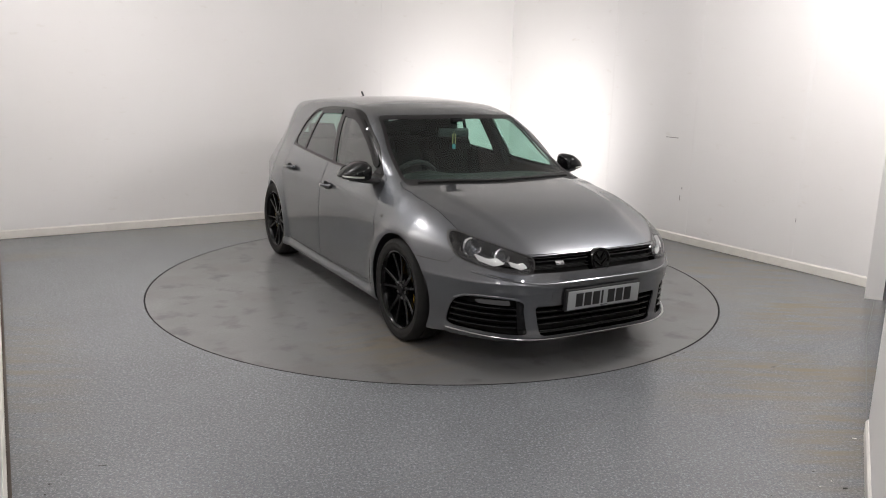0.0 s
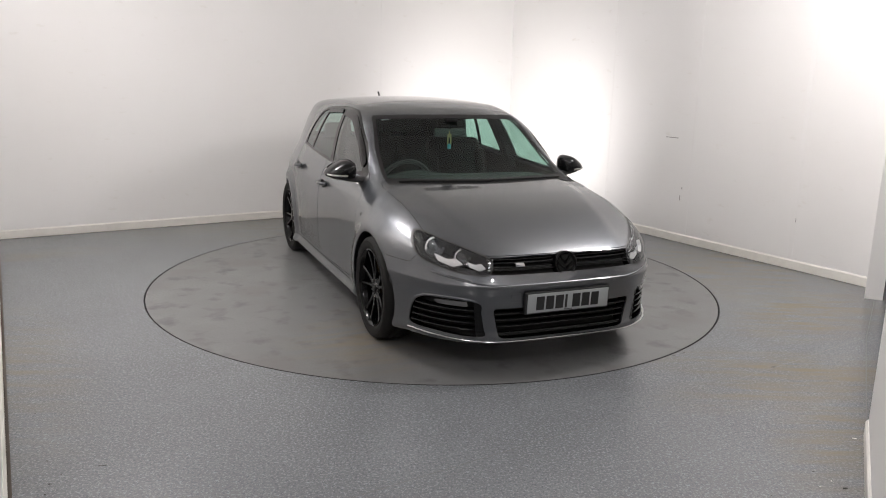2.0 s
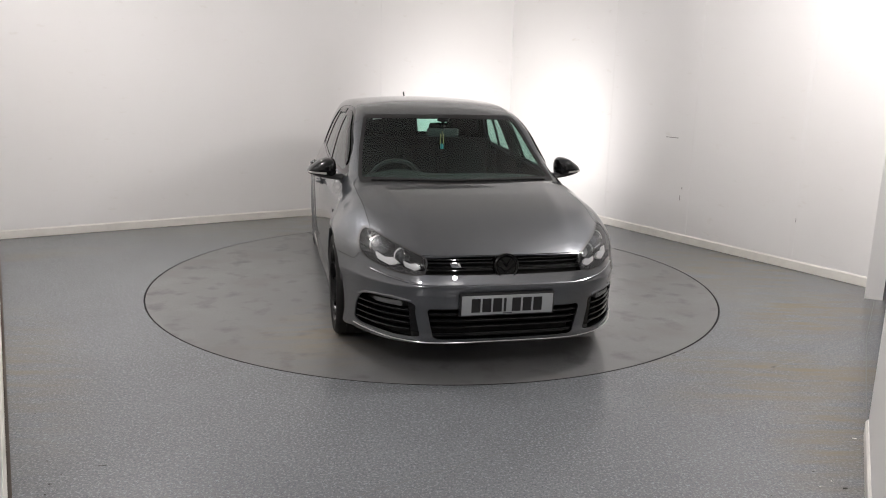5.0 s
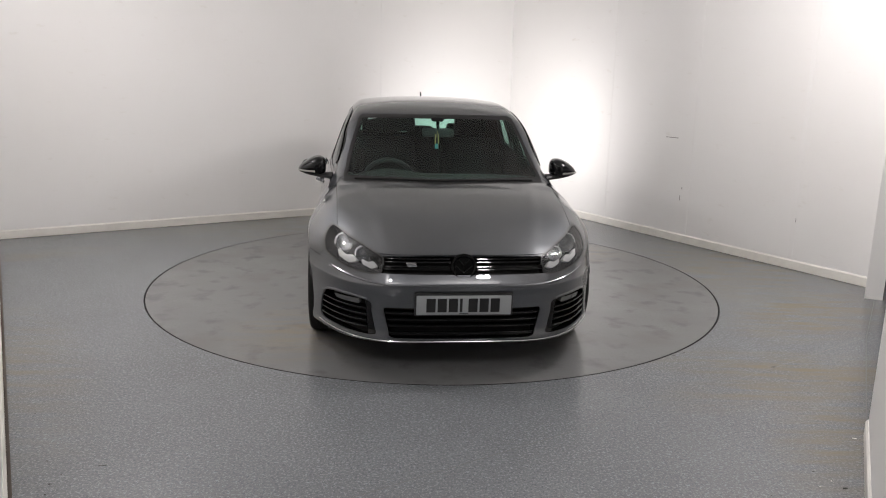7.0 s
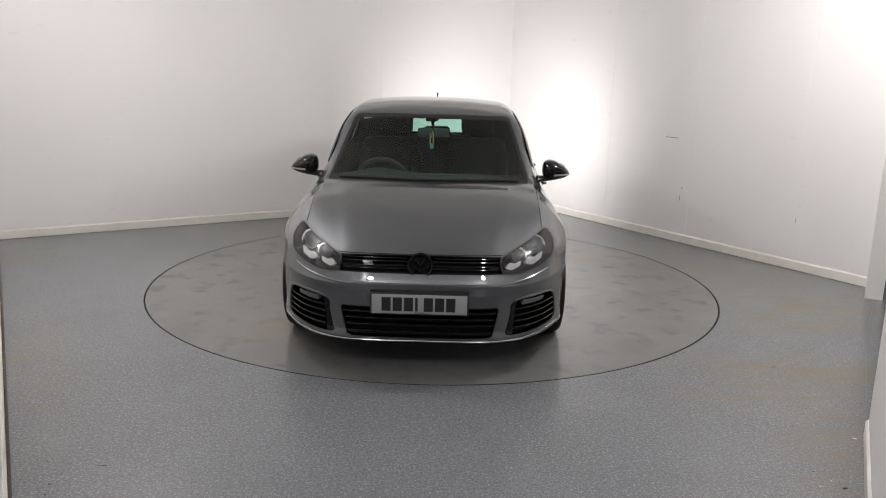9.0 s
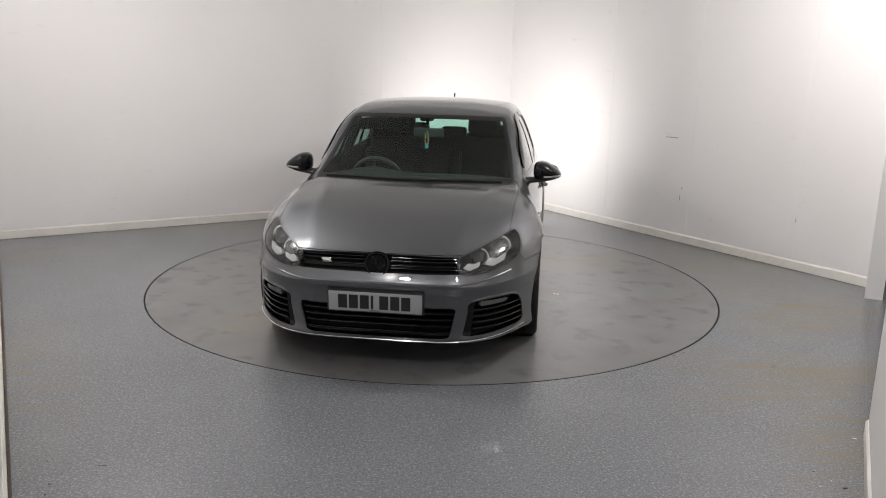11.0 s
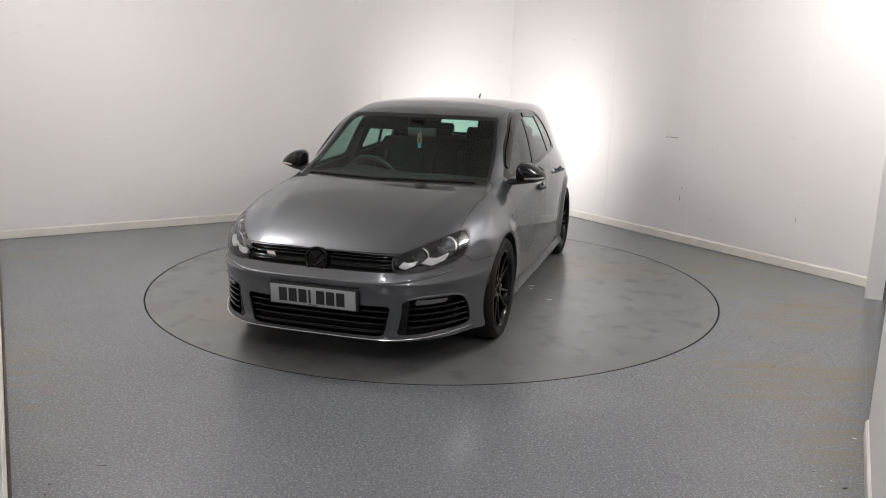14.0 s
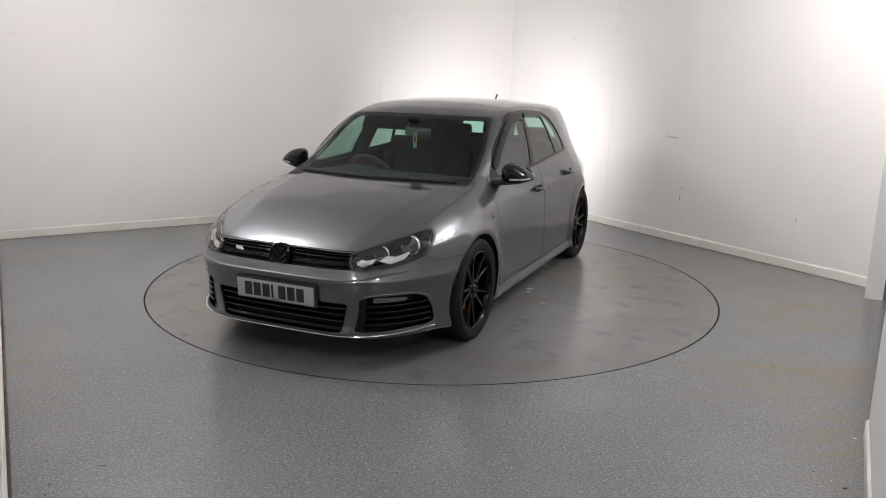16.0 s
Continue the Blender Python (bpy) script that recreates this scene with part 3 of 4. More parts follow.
REAR_DOOR = seen_side(outline([(-0.066, 0.25), (-0.066, 0.6), (-0.041, 0.96), (-0.041, 0.99), (-0.5, 1.01), (-0.90, 1.035), (-0.945, 1.02), (-0.985, 0.80), (-0.96, 0.68), (-0.84, 0.45), (-0.80, 0.25)]), 0.2, 0.5)
SILL = lambda p: np.where(np.abs(p[:, 0]) < 1.05, p[:, 2] - 0.245, 1.0)
TAILGATE = lambda p: np.where(p[:, 0] < -1.55, outline([(-0.1, 0.62), (0.5, 0.62), (0.58, 0.85), (0.64, 1.0), (0.52, 1.30), (-0.1, 1.32)])(np.abs(p[:, 1]), p[:, 2]), 1.0)


def take(field, gap=0.0017):
    global skin
    inner, rest = skin.cut(grown(field, -gap))
    seamline, rest = rest.cut(grown(field, gap))
    skin = rest
    gaps.append(seamline)
    return inner


gaps = []
bumper = take(BUMPER)
bonnet = take(BONNET)
front_door = take(FRONT_DOOR)
rear_door = take(REAR_DOOR)
tailgate = take(TAILGATE)
sill_part = take(SILL, 0.0015)


def both(s):
    return s.joined(s.mirrored())


def pair(s, name, material, label="", rim=0.012):
    s = s.thick(rim) if rim else s
    return s.put(name, material, car, label), s.mirrored().put(name, material, car, label)


both(bonnet.thick(0.012)).put("bonnet", PAINT, car)
both(bumper.thick(0.008)).put("front_bumper", PAINT, car)
pair(front_door, "front_door", PAINT)
pair(rear_door, "rear_door", PAINT)
pair(sill_part, "side_skirt", PAINT)
both(tailgate.thick(0.012)).put("tailgate", PAINT, car)
both(skin.thick(0.012)).put("body_shell", PAINT, car)
for g in [piece for g in gaps for piece in g.islands()]:
    for half in (g, g.mirrored()):
        half.moved(0.005).put("panel_gap", GAP, car, "dark gap between body panels")


def fit_pair(s, name, material, parents=(None, None), label=""):
    """One mesh on each side of the car."""
    return [s.put(name, material, parents[0] or car, label), s.mirrored().put(name, material, parents[1] or car, label)]


BORDER = plain("black_ceramic_border", (0.006, 0.006, 0.0065), 0.45, spec=0.3)
# glass, with its black borders
glass_in, border = screen_face.cut(lambda p: np.maximum(WINDSCREEN(p) + 0.024, COWL(p) + 0.105))
both(glass_in.moved(0.003)).put("windscreen", GLASS, car, "green-tinted laminated windscreen")
both(border.moved(0.002)).put("windscreen_border", BORDER, car, "black border of the windscreen")
rear_in, border = back_face.cut(grown(REAR_SCREEN, -0.03))
both(rear_in.moved(0.003)).put("rear_window", GLASS, car)
both(border.moved(0.002)).put("rear_window_border", BLACK_GLOSS, car)
front_glass, rest = dlo_face.cut(FRONT_WINDOW)
rear_glass, rest = rest.cut(REAR_WINDOW)
quarter_glass, trim = rest.cut(QUARTER)
fit_pair(front_glass.moved(0.006), "front_side_window", SIDE_GLASS)
fit_pair(rear_glass.moved(0.006), "rear_side_window", SIDE_GLASS)
fit_pair(quarter_glass.moved(0.006), "quarter_window", SIDE_GLASS)
fit_pair(trim.moved(0.002).thick(0.012), "window_trim", BLACK_GLOSS, label="black window surround and pillars")


def near_line(points, width):
    """Below zero within a width of an open line in the side view."""
    pts = np.array(points, float)

    def dist(p):
        q, best = p[:, [0, 2]], np.full(len(p), 1e9)
        for a, b in zip(pts[:-1], pts[1:]):
            ab = b - a
            t = np.clip(((q - a) @ ab) / (ab @ ab), 0, 1)
            best = np.minimum(best, np.linalg.norm(q - a - t[:, None] * ab, axis=-1))
        return best - width
    return dist


def frame_line(a, b):
    return [(a + (b - a) * k / 14, float(FRAME_TOP(a + (b - a) * k / 14))) for k in range(15)]


shade, _ = front_glass.cut(near_line(frame_line(0.70, -0.07), 0.066))
fit_pair(shade.moved(-0.006).thick(0.008), "front_wind_deflector", SMOKED, label="smoked plastic wind deflector")
shade, _ = rear_glass.cut(near_line(frame_line(-0.12, -0.52), 0.052))
fit_pair(shade.moved(-0.006).thick(0.008), "rear_wind_deflector", SMOKED, label="smoked plastic wind deflector")

# headlights
HOUSING = plain("dark_lamp_housing", (0.12, 0.12, 0.124), 0.26, 0.6)
lamp_face_in, lamp_edge = lamp_face.cut(grown(HEADLAMP, -0.008))
lenses = fit_pair(lamp_face.moved(0.001), "headlight", LENS, label="clear headlight lens over a dark housing")
fit_pair(lamp_face.moved(0.11), "housing", HOUSING, lenses)
fit_pair(lamp_face.moved(0.013).rim_only(0.095), "housing_wall", HOUSING, lenses)
fit_pair(lamp_edge.moved(-0.0005), "lamp_seal", BLACK_SATIN, lenses, "black rubber edge of the headlight")
OUTER_BLADE = seen_front(outline([(0.704, 0.678), (0.655, 0.656), (0.612, 0.666), (0.588, 0.634), (0.638, 0.614), (0.695, 0.636)]), 1.5)
INNER_BLADE = seen_front(outline([(0.566, 0.654), (0.528, 0.638), (0.496, 0.648), (0.476, 0.614), (0.512, 0.602), (0.560, 0.620)]), 1.5)
REFLECT = plain("bright_reflector", (0.62, 0.62, 0.61), 0.32, 0.25)
for field in (OUTER_BLADE, INNER_BLADE):
    blade, _ = lamp_face.cut(field)
    fit_pair(blade.moved(0.018).thick(0.02), "reflector", REFLECT, lenses, "bright silver reflector")
BALL = glass_material("projector_glass", (0.55, 0.57, 0.60), 0.0, 1.9)
for (x, y, z), r in (((1.838, 0.652, 0.684), 0.056), ((1.985, 0.545, 0.648), 0.046)):
    for side, lens in ((1, lenses[0]), (-1, lenses[1])):
        aim = Matrix.Translation((x, y * side, z)) @ Matrix.Rotation(radians(14 * side), 4, "Z") @ Matrix.Rotation(radians(-6), 4, "Y")
        bm = lathe_bm([(r * 0.72, -0.03), (r * 0.78, 0.008), (r * 0.90, 0.016), (r * 1.04, 0.012), (r * 1.10, 0.0), (r * 1.10, -0.03)], 40, "x", True)
        part("bezel", bm, CHROME, lens, "chrome projector ring").matrix_local = aim
        bm = lathe_bm([(0.0001, 0.004)] + [(r * 0.76 * math.sin(a), 0.004 - r * 0.5 * (1 - math.cos(a))) for a in (0.3, 0.6, 0.9, 1.2, 1.5)], 32, "x")
        part("projector", bm, BALL, lens, "dark glass projector").matrix_local = aim
        bm = lathe_bm([(0.0001, -0.05), (r * 0.8, -0.02)], 32, "x")
        part("cup", bm, SILVER, lens).matrix_local = aim

# grilles: a dark backing with blades in front
both(grille_face.moved(0.05)).put("grille_backing", GAP, car)
both(grille_face.moved(0.013).rim_only(0.04)).put("grille_frame", BLACK_GLOSS, car)
both(lower_face.moved(0.07)).put("lower_grille_backing", GAP, car)
both(lower_face.moved(0.0085).rim_only(0.06)).put("lower_grille_frame", BLACK_GLOSS, car)
for zc, h in ((0.651, 0.009), (0.612, 0.009)):
    slat, _ = grille_face.cut(lambda p: np.abs(p[:, 2] - zc) - h)
    both(slat.moved(0.024).thick(0.02)).put("grille_blade", BLACK_GLOSS, car, "gloss black grille blade")
for zc in (0.246, 0.283, 0.320, 0.357):
    slat, _ = lower_face.cut(lambda p: np.abs(p[:, 2] - zc) - 0.0065)
    both(slat.moved(0.018).thick(0.04)).put("lower_grille_blade", BLACK_GLOSS, car, "gloss black grille blade")
intake_back = fit_pair(intake_face.moved(0.07), "air_intake", GAP)
fit_pair(intake_face.moved(0.0085).rim_only(0.06), "intake_frame", BLACK_GLOSS, intake_back)
for zc in (0.268, 0.304, 0.340, 0.376):
    slat, _ = intake_face.cut(lambda p: np.maximum(np.abs(p[:, 2] - zc) - 0.0065, 0.53 - np.abs(p[:, 1])))
    fit_pair(slat.moved(0.014).thick(0.035), "intake_blade", BLACK_GLOSS, intake_back, "gloss black intake blade")
panel, _ = intake_face.cut(lambda p: np.abs(p[:, 1]) - 0.53 - (p[:, 2] - 0.3) * 0.1)
fit_pair(panel.moved(0.012).thick(0.03), "intake_panel", BLACK_GLOSS, intake_back)
drl, _ = intake_face.cut(seen_front(outline([(0.565, 0.398), (0.70, 0.398), (0.715, 0.420), (0.575, 0.428)]), 1.5))
DAYLAMP = plain("frosted_lamp_strip", (0.13, 0.13, 0.13), 0.18, 0.3, 0.5)
fit_pair(drl.moved(0.004).thick(0.02), "daytime_lamp", DAYLAMP, label="frosted white daytime lamp strip")


def skin_front(y, z, off=0.0):
    """The point of the skin ahead of (y, z)."""
    lo, hi = 0.8, 2.6
    for _ in range(40):
        mid = (lo + hi) / 2
        if shape(np.array([[mid, y, z]]))[0] < 0:
            lo = mid
        else:
            hi = mid
    return Vector((lo + off, y, z))


def reach(skin):
    """The least and greatest distance from the middle line."""
    ys = [abs(skin.p[i][1]) for f in skin.f for i in f]
    return min(ys), max(ys)


# rounded noses of the blades, which catch the lamps
BLADE_NOSE = plain("polished_black_blade", (0.004, 0.004, 0.0045), 0.06, spec=0.42)
for zc in (0.656, 0.641, 0.617, 0.602):
    for side in (1, -1):
        pts = [skin_front(side * (0.075 + 0.385 * k / 16), zc, -0.016) for k in range(17)]
        part("blade_nose", tube_bm(pts, 0.0042, 8), BLADE_NOSE, car)
for zc in (0.246, 0.283, 0.320, 0.357):
    far = reach(lower_face.cut(lambda p: np.abs(p[:, 2] - zc) - 0.0065)[0])[1] - 0.012
    pts = [skin_front(-far + 2 * far * k / 24, zc, -0.017) for k in range(25)]
    part("blade_nose", tube_bm(pts, 0.0055, 8), BLADE_NOSE, car)
for zc in (0.268, 0.304, 0.340, 0.376):
    near, far = reach(intake_face.cut(lambda p: np.maximum(np.abs(p[:, 2] - zc) - 0.0065, 0.53 - np.abs(p[:, 1])))[0])
    for side, back in ((1, intake_back[0]), (-1, intake_back[1])):
        pts = [skin_front(side * (near + (far - 0.012 - near) * k / 12), zc, -0.014) for k in range(13)]
        part("blade_nose", tube_bm(pts, 0.0055, 8), BLADE_NOSE, back)

# lip under the bumper; a paler colour than the body stands for its glint
LIP_GLINT = plain("glint_toned_lip", (0.42, 0.425, 0.43), 0.12, 0.9, 1.0)
pts = [skin_front(y, 0.205 + 0.018 * max(0, (abs(y) - 0.42) / 0.38) ** 1.2, 0.010) for y in [-0.80 + 1.60 * k / 60 for k in range(61)]]
part("splitter_lip", tube_bm(pts, 0.007, 8, flat=0.7), LIP_GLINT, car, "bumper's lower lip, its glint put into a lighter colour")
pts = [skin_front(y, 0.525 + 0.055 * max(0, (abs(y) - 0.40) / 0.35) ** 1.5, -0.002) for y in [-0.72 + 1.44 * k / 50 for k in range(51)]]
part("bumper_crease", tube_bm(pts, 0.0060, 10), PAINT, car, "raised crease along the bumper")
for side in (1, -1):
    pts = [skin_front(side * y, z, -0.004) for y, z in ((0.525, 0.432), (0.56, 0.440), (0.62, 0.446), (0.70, 0.443), (0.745, 0.432), (0.775, 0.405))]
    part("intake_surround", tube_bm(pts, 0.008, 8), PAINT, car)

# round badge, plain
bm = lathe_bm([(0.0001, 0.0), (0.052, 0.0), (0.056, 0.006), (0.064, 0.010), (0.071, 0.006), (0.073, -0.004), (0.070, -0.04), (0.0001, -0.04)], 48, "x")
BADGE = plain("deep_gloss_black", (0.003, 0.003, 0.003), 0.10, spec=0.22)
badge = part("badge", bm, BADGE, car, "round gloss black badge")
badge.matrix_local = Matrix.Translation((2.190, 0, 0.622)) @ Matrix.Rotation(radians(-10), 4, "Y")
for zz, ww in ((0.040, 0.030), (0.006, 0.048)):
    part("badge_chevron", tube_bm([(0.004, -ww, zz), (0.006, 0.0, zz - 0.038), (0.004, ww, zz)], 0.0055, 6), BADGE, badge)
bm = box_bm(0.006, 0.054, 0.024, bevel=0.003)
bmesh.ops.transform(bm, matrix=Matrix.Shear("XY", 4, (0, 0)), verts=bm.verts)
for v in bm.verts:
    v.co.y -= v.co.z * 0.5
emblem = part("grille_emblem", bm, CHROME, car, "small chrome emblem on the grille")
emblem.matrix_local = Matrix.Translation((2.182, -0.285, 0.632)) @ Matrix.Rotation(radians(-6), 4, "Z")

# number plate with plain bars for its characters
plate = part("number_plate", box_bm(0.006, 0.520, 0.111, bevel=0.0025), PLATE, car, "white reflective number plate with dark bars")
plate.matrix_local = Matrix.Translation((2.243, 0, 0.420)) @ Matrix.Rotation(radians(4), 4, "Y")
part("plate_backing", box_bm(0.026, 0.540, 0.130, (-0.0165, 0, 0), 0.004), BLACK_SATIN, plate)
CHAR = plain("plate_black", (0.012, 0.012, 0.012), 0.5)
y = -0.206
for k, wide in enumerate((0.050, 0.050, 0.050, 0.014, 0.050, 0.050, 0.050)):
    if k == 4:
        y += 0.022
    part("bar", box_bm(0.002, wide, 0.079, (0.0036, y + wide / 2, 0), 0.0006, 1), CHAR, plate)
    y += wide + 0.011
part("plate_footnote", box_bm(0.002, 0.05, 0.004, (0.0036, 0.0, -0.048)), CHAR, plate)
# towing eye cover and parking sensors in the bumper
for y in (-0.315,):
    ring = [(-0.027, -0.027), (0.027, -0.027), (0.030, -0.024), (0.030, 0.024), (0.027, 0.027), (-0.027, 0.027), (-0.030, 0.024), (-0.030, -0.024), (-0.027, -0.027)]
    pts = [skin_front(y + u, 0.452 + v, 0.0) for u, v in ring]
    part("tow_cover", tube_bm(pts, 0.0011, 6), BLACK_SATIN, car, "thin dark outline of the towing eye cover")

# wheels
TYRE = [(0.240, -0.100), (0.252, -0.108), (0.278, -0.116), (0.300, -0.113), (0.311, -0.102), (0.3165, -0.088), (0.3170, -0.055), (0.3125, -0.053), (0.3125, -0.047), (0.3170, -0.045),
        (0.3170, -0.004), (0.3125, -0.002), (0.3125, 0.004), (0.3170, 0.006), (0.3170, 0.045), (0.3125, 0.047), (0.3125, 0.053), (0.3170, 0.055), (0.3165, 0.088), (0.311, 0.102), (0.300, 0.113),
        (0.290, 0.1165), (0.286, 0.1150), (0.278, 0.1160), (0.258, 0.112), (0.252, 0.108), (0.240, 0.100)]


def build_wheel(front):
    """A wheel whose outer face looks along +y, with its brake behind it."""
    wheel = new("wheel")
    part("tyre", lathe_bm([(0.240 + (r - 0.240) * (WHEEL_R - 0.240) / 0.077, h) for r, h in TYRE], 96, "y", True), RUBBER, wheel, "black low-profile tyre")
    barrel = [(0.243, 0.102), (0.246, 0.108), (0.240, 0.111), (0.232, 0.104), (0.226, 0.085), (0.215, 0.03), (0.215, -0.095), (0.243, -0.10), (0.243, -0.09), (0.222, -0.08), (0.222, 0.02), (0.236, 0.085)]
    rim = part("rim", lathe_bm(barrel, 96, "y", True), BLACK_RIM, wheel, "gloss black alloy rim")
    for k in range(5):
        for half in (-1, 1):
            a0, a1 = radians(72 * k + 90 + half * 10), radians(72 * k + 90 + half * 13.5)
            p0, p1 = Vector((0.045 * math.cos(a0), 0.082, 0.045 * math.sin(a0))), Vector((0.233 * math.cos(a1), 0.098, 0.233 * math.sin(a1)))
            d = (p1 - p0).normalized()
            s = d.cross(Vector((0, 1, 0))).normalized()
            bm = bmesh.new()
            rows = []
            for t, w, dep in ((0, 0.016, 0.045), (0.35, 0.0115, 0.035), (0.75, 0.0105, 0.026), (1.0, 0.0150, 0.028)):
                c = p0.lerp(p1, t) - Vector((0, 0.008 * math.sin(math.pi * t), 0))
                rows.append([bm.verts.new(c + s * u * w + Vector((0, v, 0))) for u, v in ((-1, -dep), (-1, -0.005), (-0.6, 0), (0.6, 0), (1, -0.005), (1, -dep))])
            for a, b in zip(rows[:-1], rows[1:]):
                for i in range(6):
                    bm.faces.new((a[i], a[(i + 1) % 6], b[(i + 1) % 6], b[i]))
            bm.faces.new(rows[0])
            bm.faces.new(rows[-1][::-1])
            bmesh.ops.recalc_face_normals(bm, faces=bm.faces)
            part("spoke", bm, BLACK_RIM, rim)
    hub = [(0.0001, 0.090), (0.026, 0.090), (0.030, 0.087), (0.034, 0.080), (0.060, 0.078), (0.072, 0.070), (0.074, 0.02), (0.0001, 0.02)]
    part("hub", lathe_bm(hub, 40, "y"), BLACK_RIM, rim)
    for k in range(5):
        a = radians(72 * k + 54)
        bm = lathe_bm([(0.0001, 0.084), (0.007, 0.084), (0.009, 0.078), (0.009, 0.06)], 8, "y")
        bmesh.ops.translate(bm, vec=(0.054 * math.cos(a), 0, 0.054 * math.sin(a)), verts=bm.verts)
        part("wheel_bolt", bm, STEEL, rim)
    part("brake_disc", lathe_bm([(0.07, 0.0), (0.165, 0.0), (0.165, -0.024), (0.07, -0.024)], 64, "y", True), STEEL, wheel)
    cal = bmesh.new()
    rows = []
    for k in range(9):
        a = radians(-38 + 76 * k / 8) if front else radians(142 + 76 * k / 8)
        rows.append([cal.verts.new((r * math.cos(a), h, r * math.sin(a))) for r, h in ((0.110, 0.046), (0.192, 0.042), (0.200, 0.0), (0.192, -0.04), (0.110, -0.04))])
    for a, b in zip(rows[:-1], rows[1:]):
        for i in range(5):
            cal.faces.new((a[i], a[(i + 1) % 5], b[(i + 1) % 5], b[i]))
    cal.faces.new(rows[0])
    cal.faces.new(rows[-1][::-1])
    bmesh.ops.recalc_face_normals(cal, faces=cal.faces)
    part("brake_caliper", cal, YELLOW, wheel, "yellow brake caliper")
    return wheel


front_wheel = build_wheel(True)
rear_wheel = build_wheel(False)
TRACK = 0.765
front_wheel.parent, rear_wheel.parent = car, car
REAR_TRACK = 0.735
front_wheel.matrix_basis = pose(AXLE_F, TRACK, WHEEL_R, 0, 22, 0)
rear_wheel.matrix_basis = pose(-AXLE_R, REAR_TRACK, WHEEL_R, 0, 50, 0)
# on the other side the wheels are turned round; the brake stays towards the front
other = build_wheel(False)
other.parent = car
other.matrix_basis = pose(AXLE_F, -TRACK, WHEEL_R, 0, 10, 180)
other = copy_thing(front_wheel, pose(-AXLE_R, -REAR_TRACK, WHEEL_R, 0, 35, 180))

# wheel housings and the flat underside
for ax in (AXLE_F, -AXLE_R):
    for side in (1, -1):
        bm = bmesh.new()
        rows = []
        for k in range(25):
            a = radians(-12 + 204 * k / 24)
            rows.append([bm.verts.new((ax + 0.374 * math.cos(a), side * yy, 0.315 + 0.374 * math.sin(a))) for yy in ((0.865 if abs(k - 12) < 9 else 0.84) - (0.045 if ax < 0 else 0.0), 0.50)])
        for a, b in zip(rows[:-1], rows[1:]):
            bm.faces.new((a[0], a[1], b[1], b[0]))
        bm.faces.new([r[1] for r in rows])
        part("wheel_housing", bm, BLACK_SATIN, car, "black inner wheel housing")
part("underside", box_bm(3.7, 1.05, 0.05, (0.0, 0, 0.185), 0.01), BLACK_SATIN, car)

# mirrors
MIRROR_LOOP = smooth_loop([(0.004, 0.000), (-0.006, 0.050), (0.002, 0.096), (0.034, 0.117), (0.082, 0.112), (0.130, 0.086), (0.170, 0.056), (0.190, 0.026), (0.178, 0.004), (0.13, -0.008), (0.06, -0.010)], 6)
MIRROR_DOME = ((-0.085, 0.90), (-0.080, 0.97), (-0.045, 1.0), (0.000, 0.985), (0.040, 0.90), (0.066, 0.74), (0.082, 0.50), (0.090, 0.25), (0.092, 0.06))
MIRROR_MID = (0.085, 0.048)


def mirror_front(y, z, off):
    """The point of the mirror's cover at (y, z), a little proud of it."""
    dy, dz = y - MIRROR_MID[0], z - MIRROR_MID[1]
    a = math.atan2(dz, dy)
    py, pz = min(MIRROR_LOOP, key=lambda q: abs((math.atan2(q[1] - MIRROR_MID[1], q[0] - MIRROR_MID[0]) - a + math.pi) % (2 * math.pi) - math.pi))
    ratio = min(1.0, math.hypot(dy, dz) / math.hypot(py - MIRROR_MID[0], pz - MIRROR_MID[1]))
    x = float(np.interp(ratio, [f for _, f in MIRROR_DOME[2:]][::-1], [d for d, _ in MIRROR_DOME[2:]][::-1]))
    return x + off - 0.26 * y, y + (off if dy > 0.06 else 0.0), z


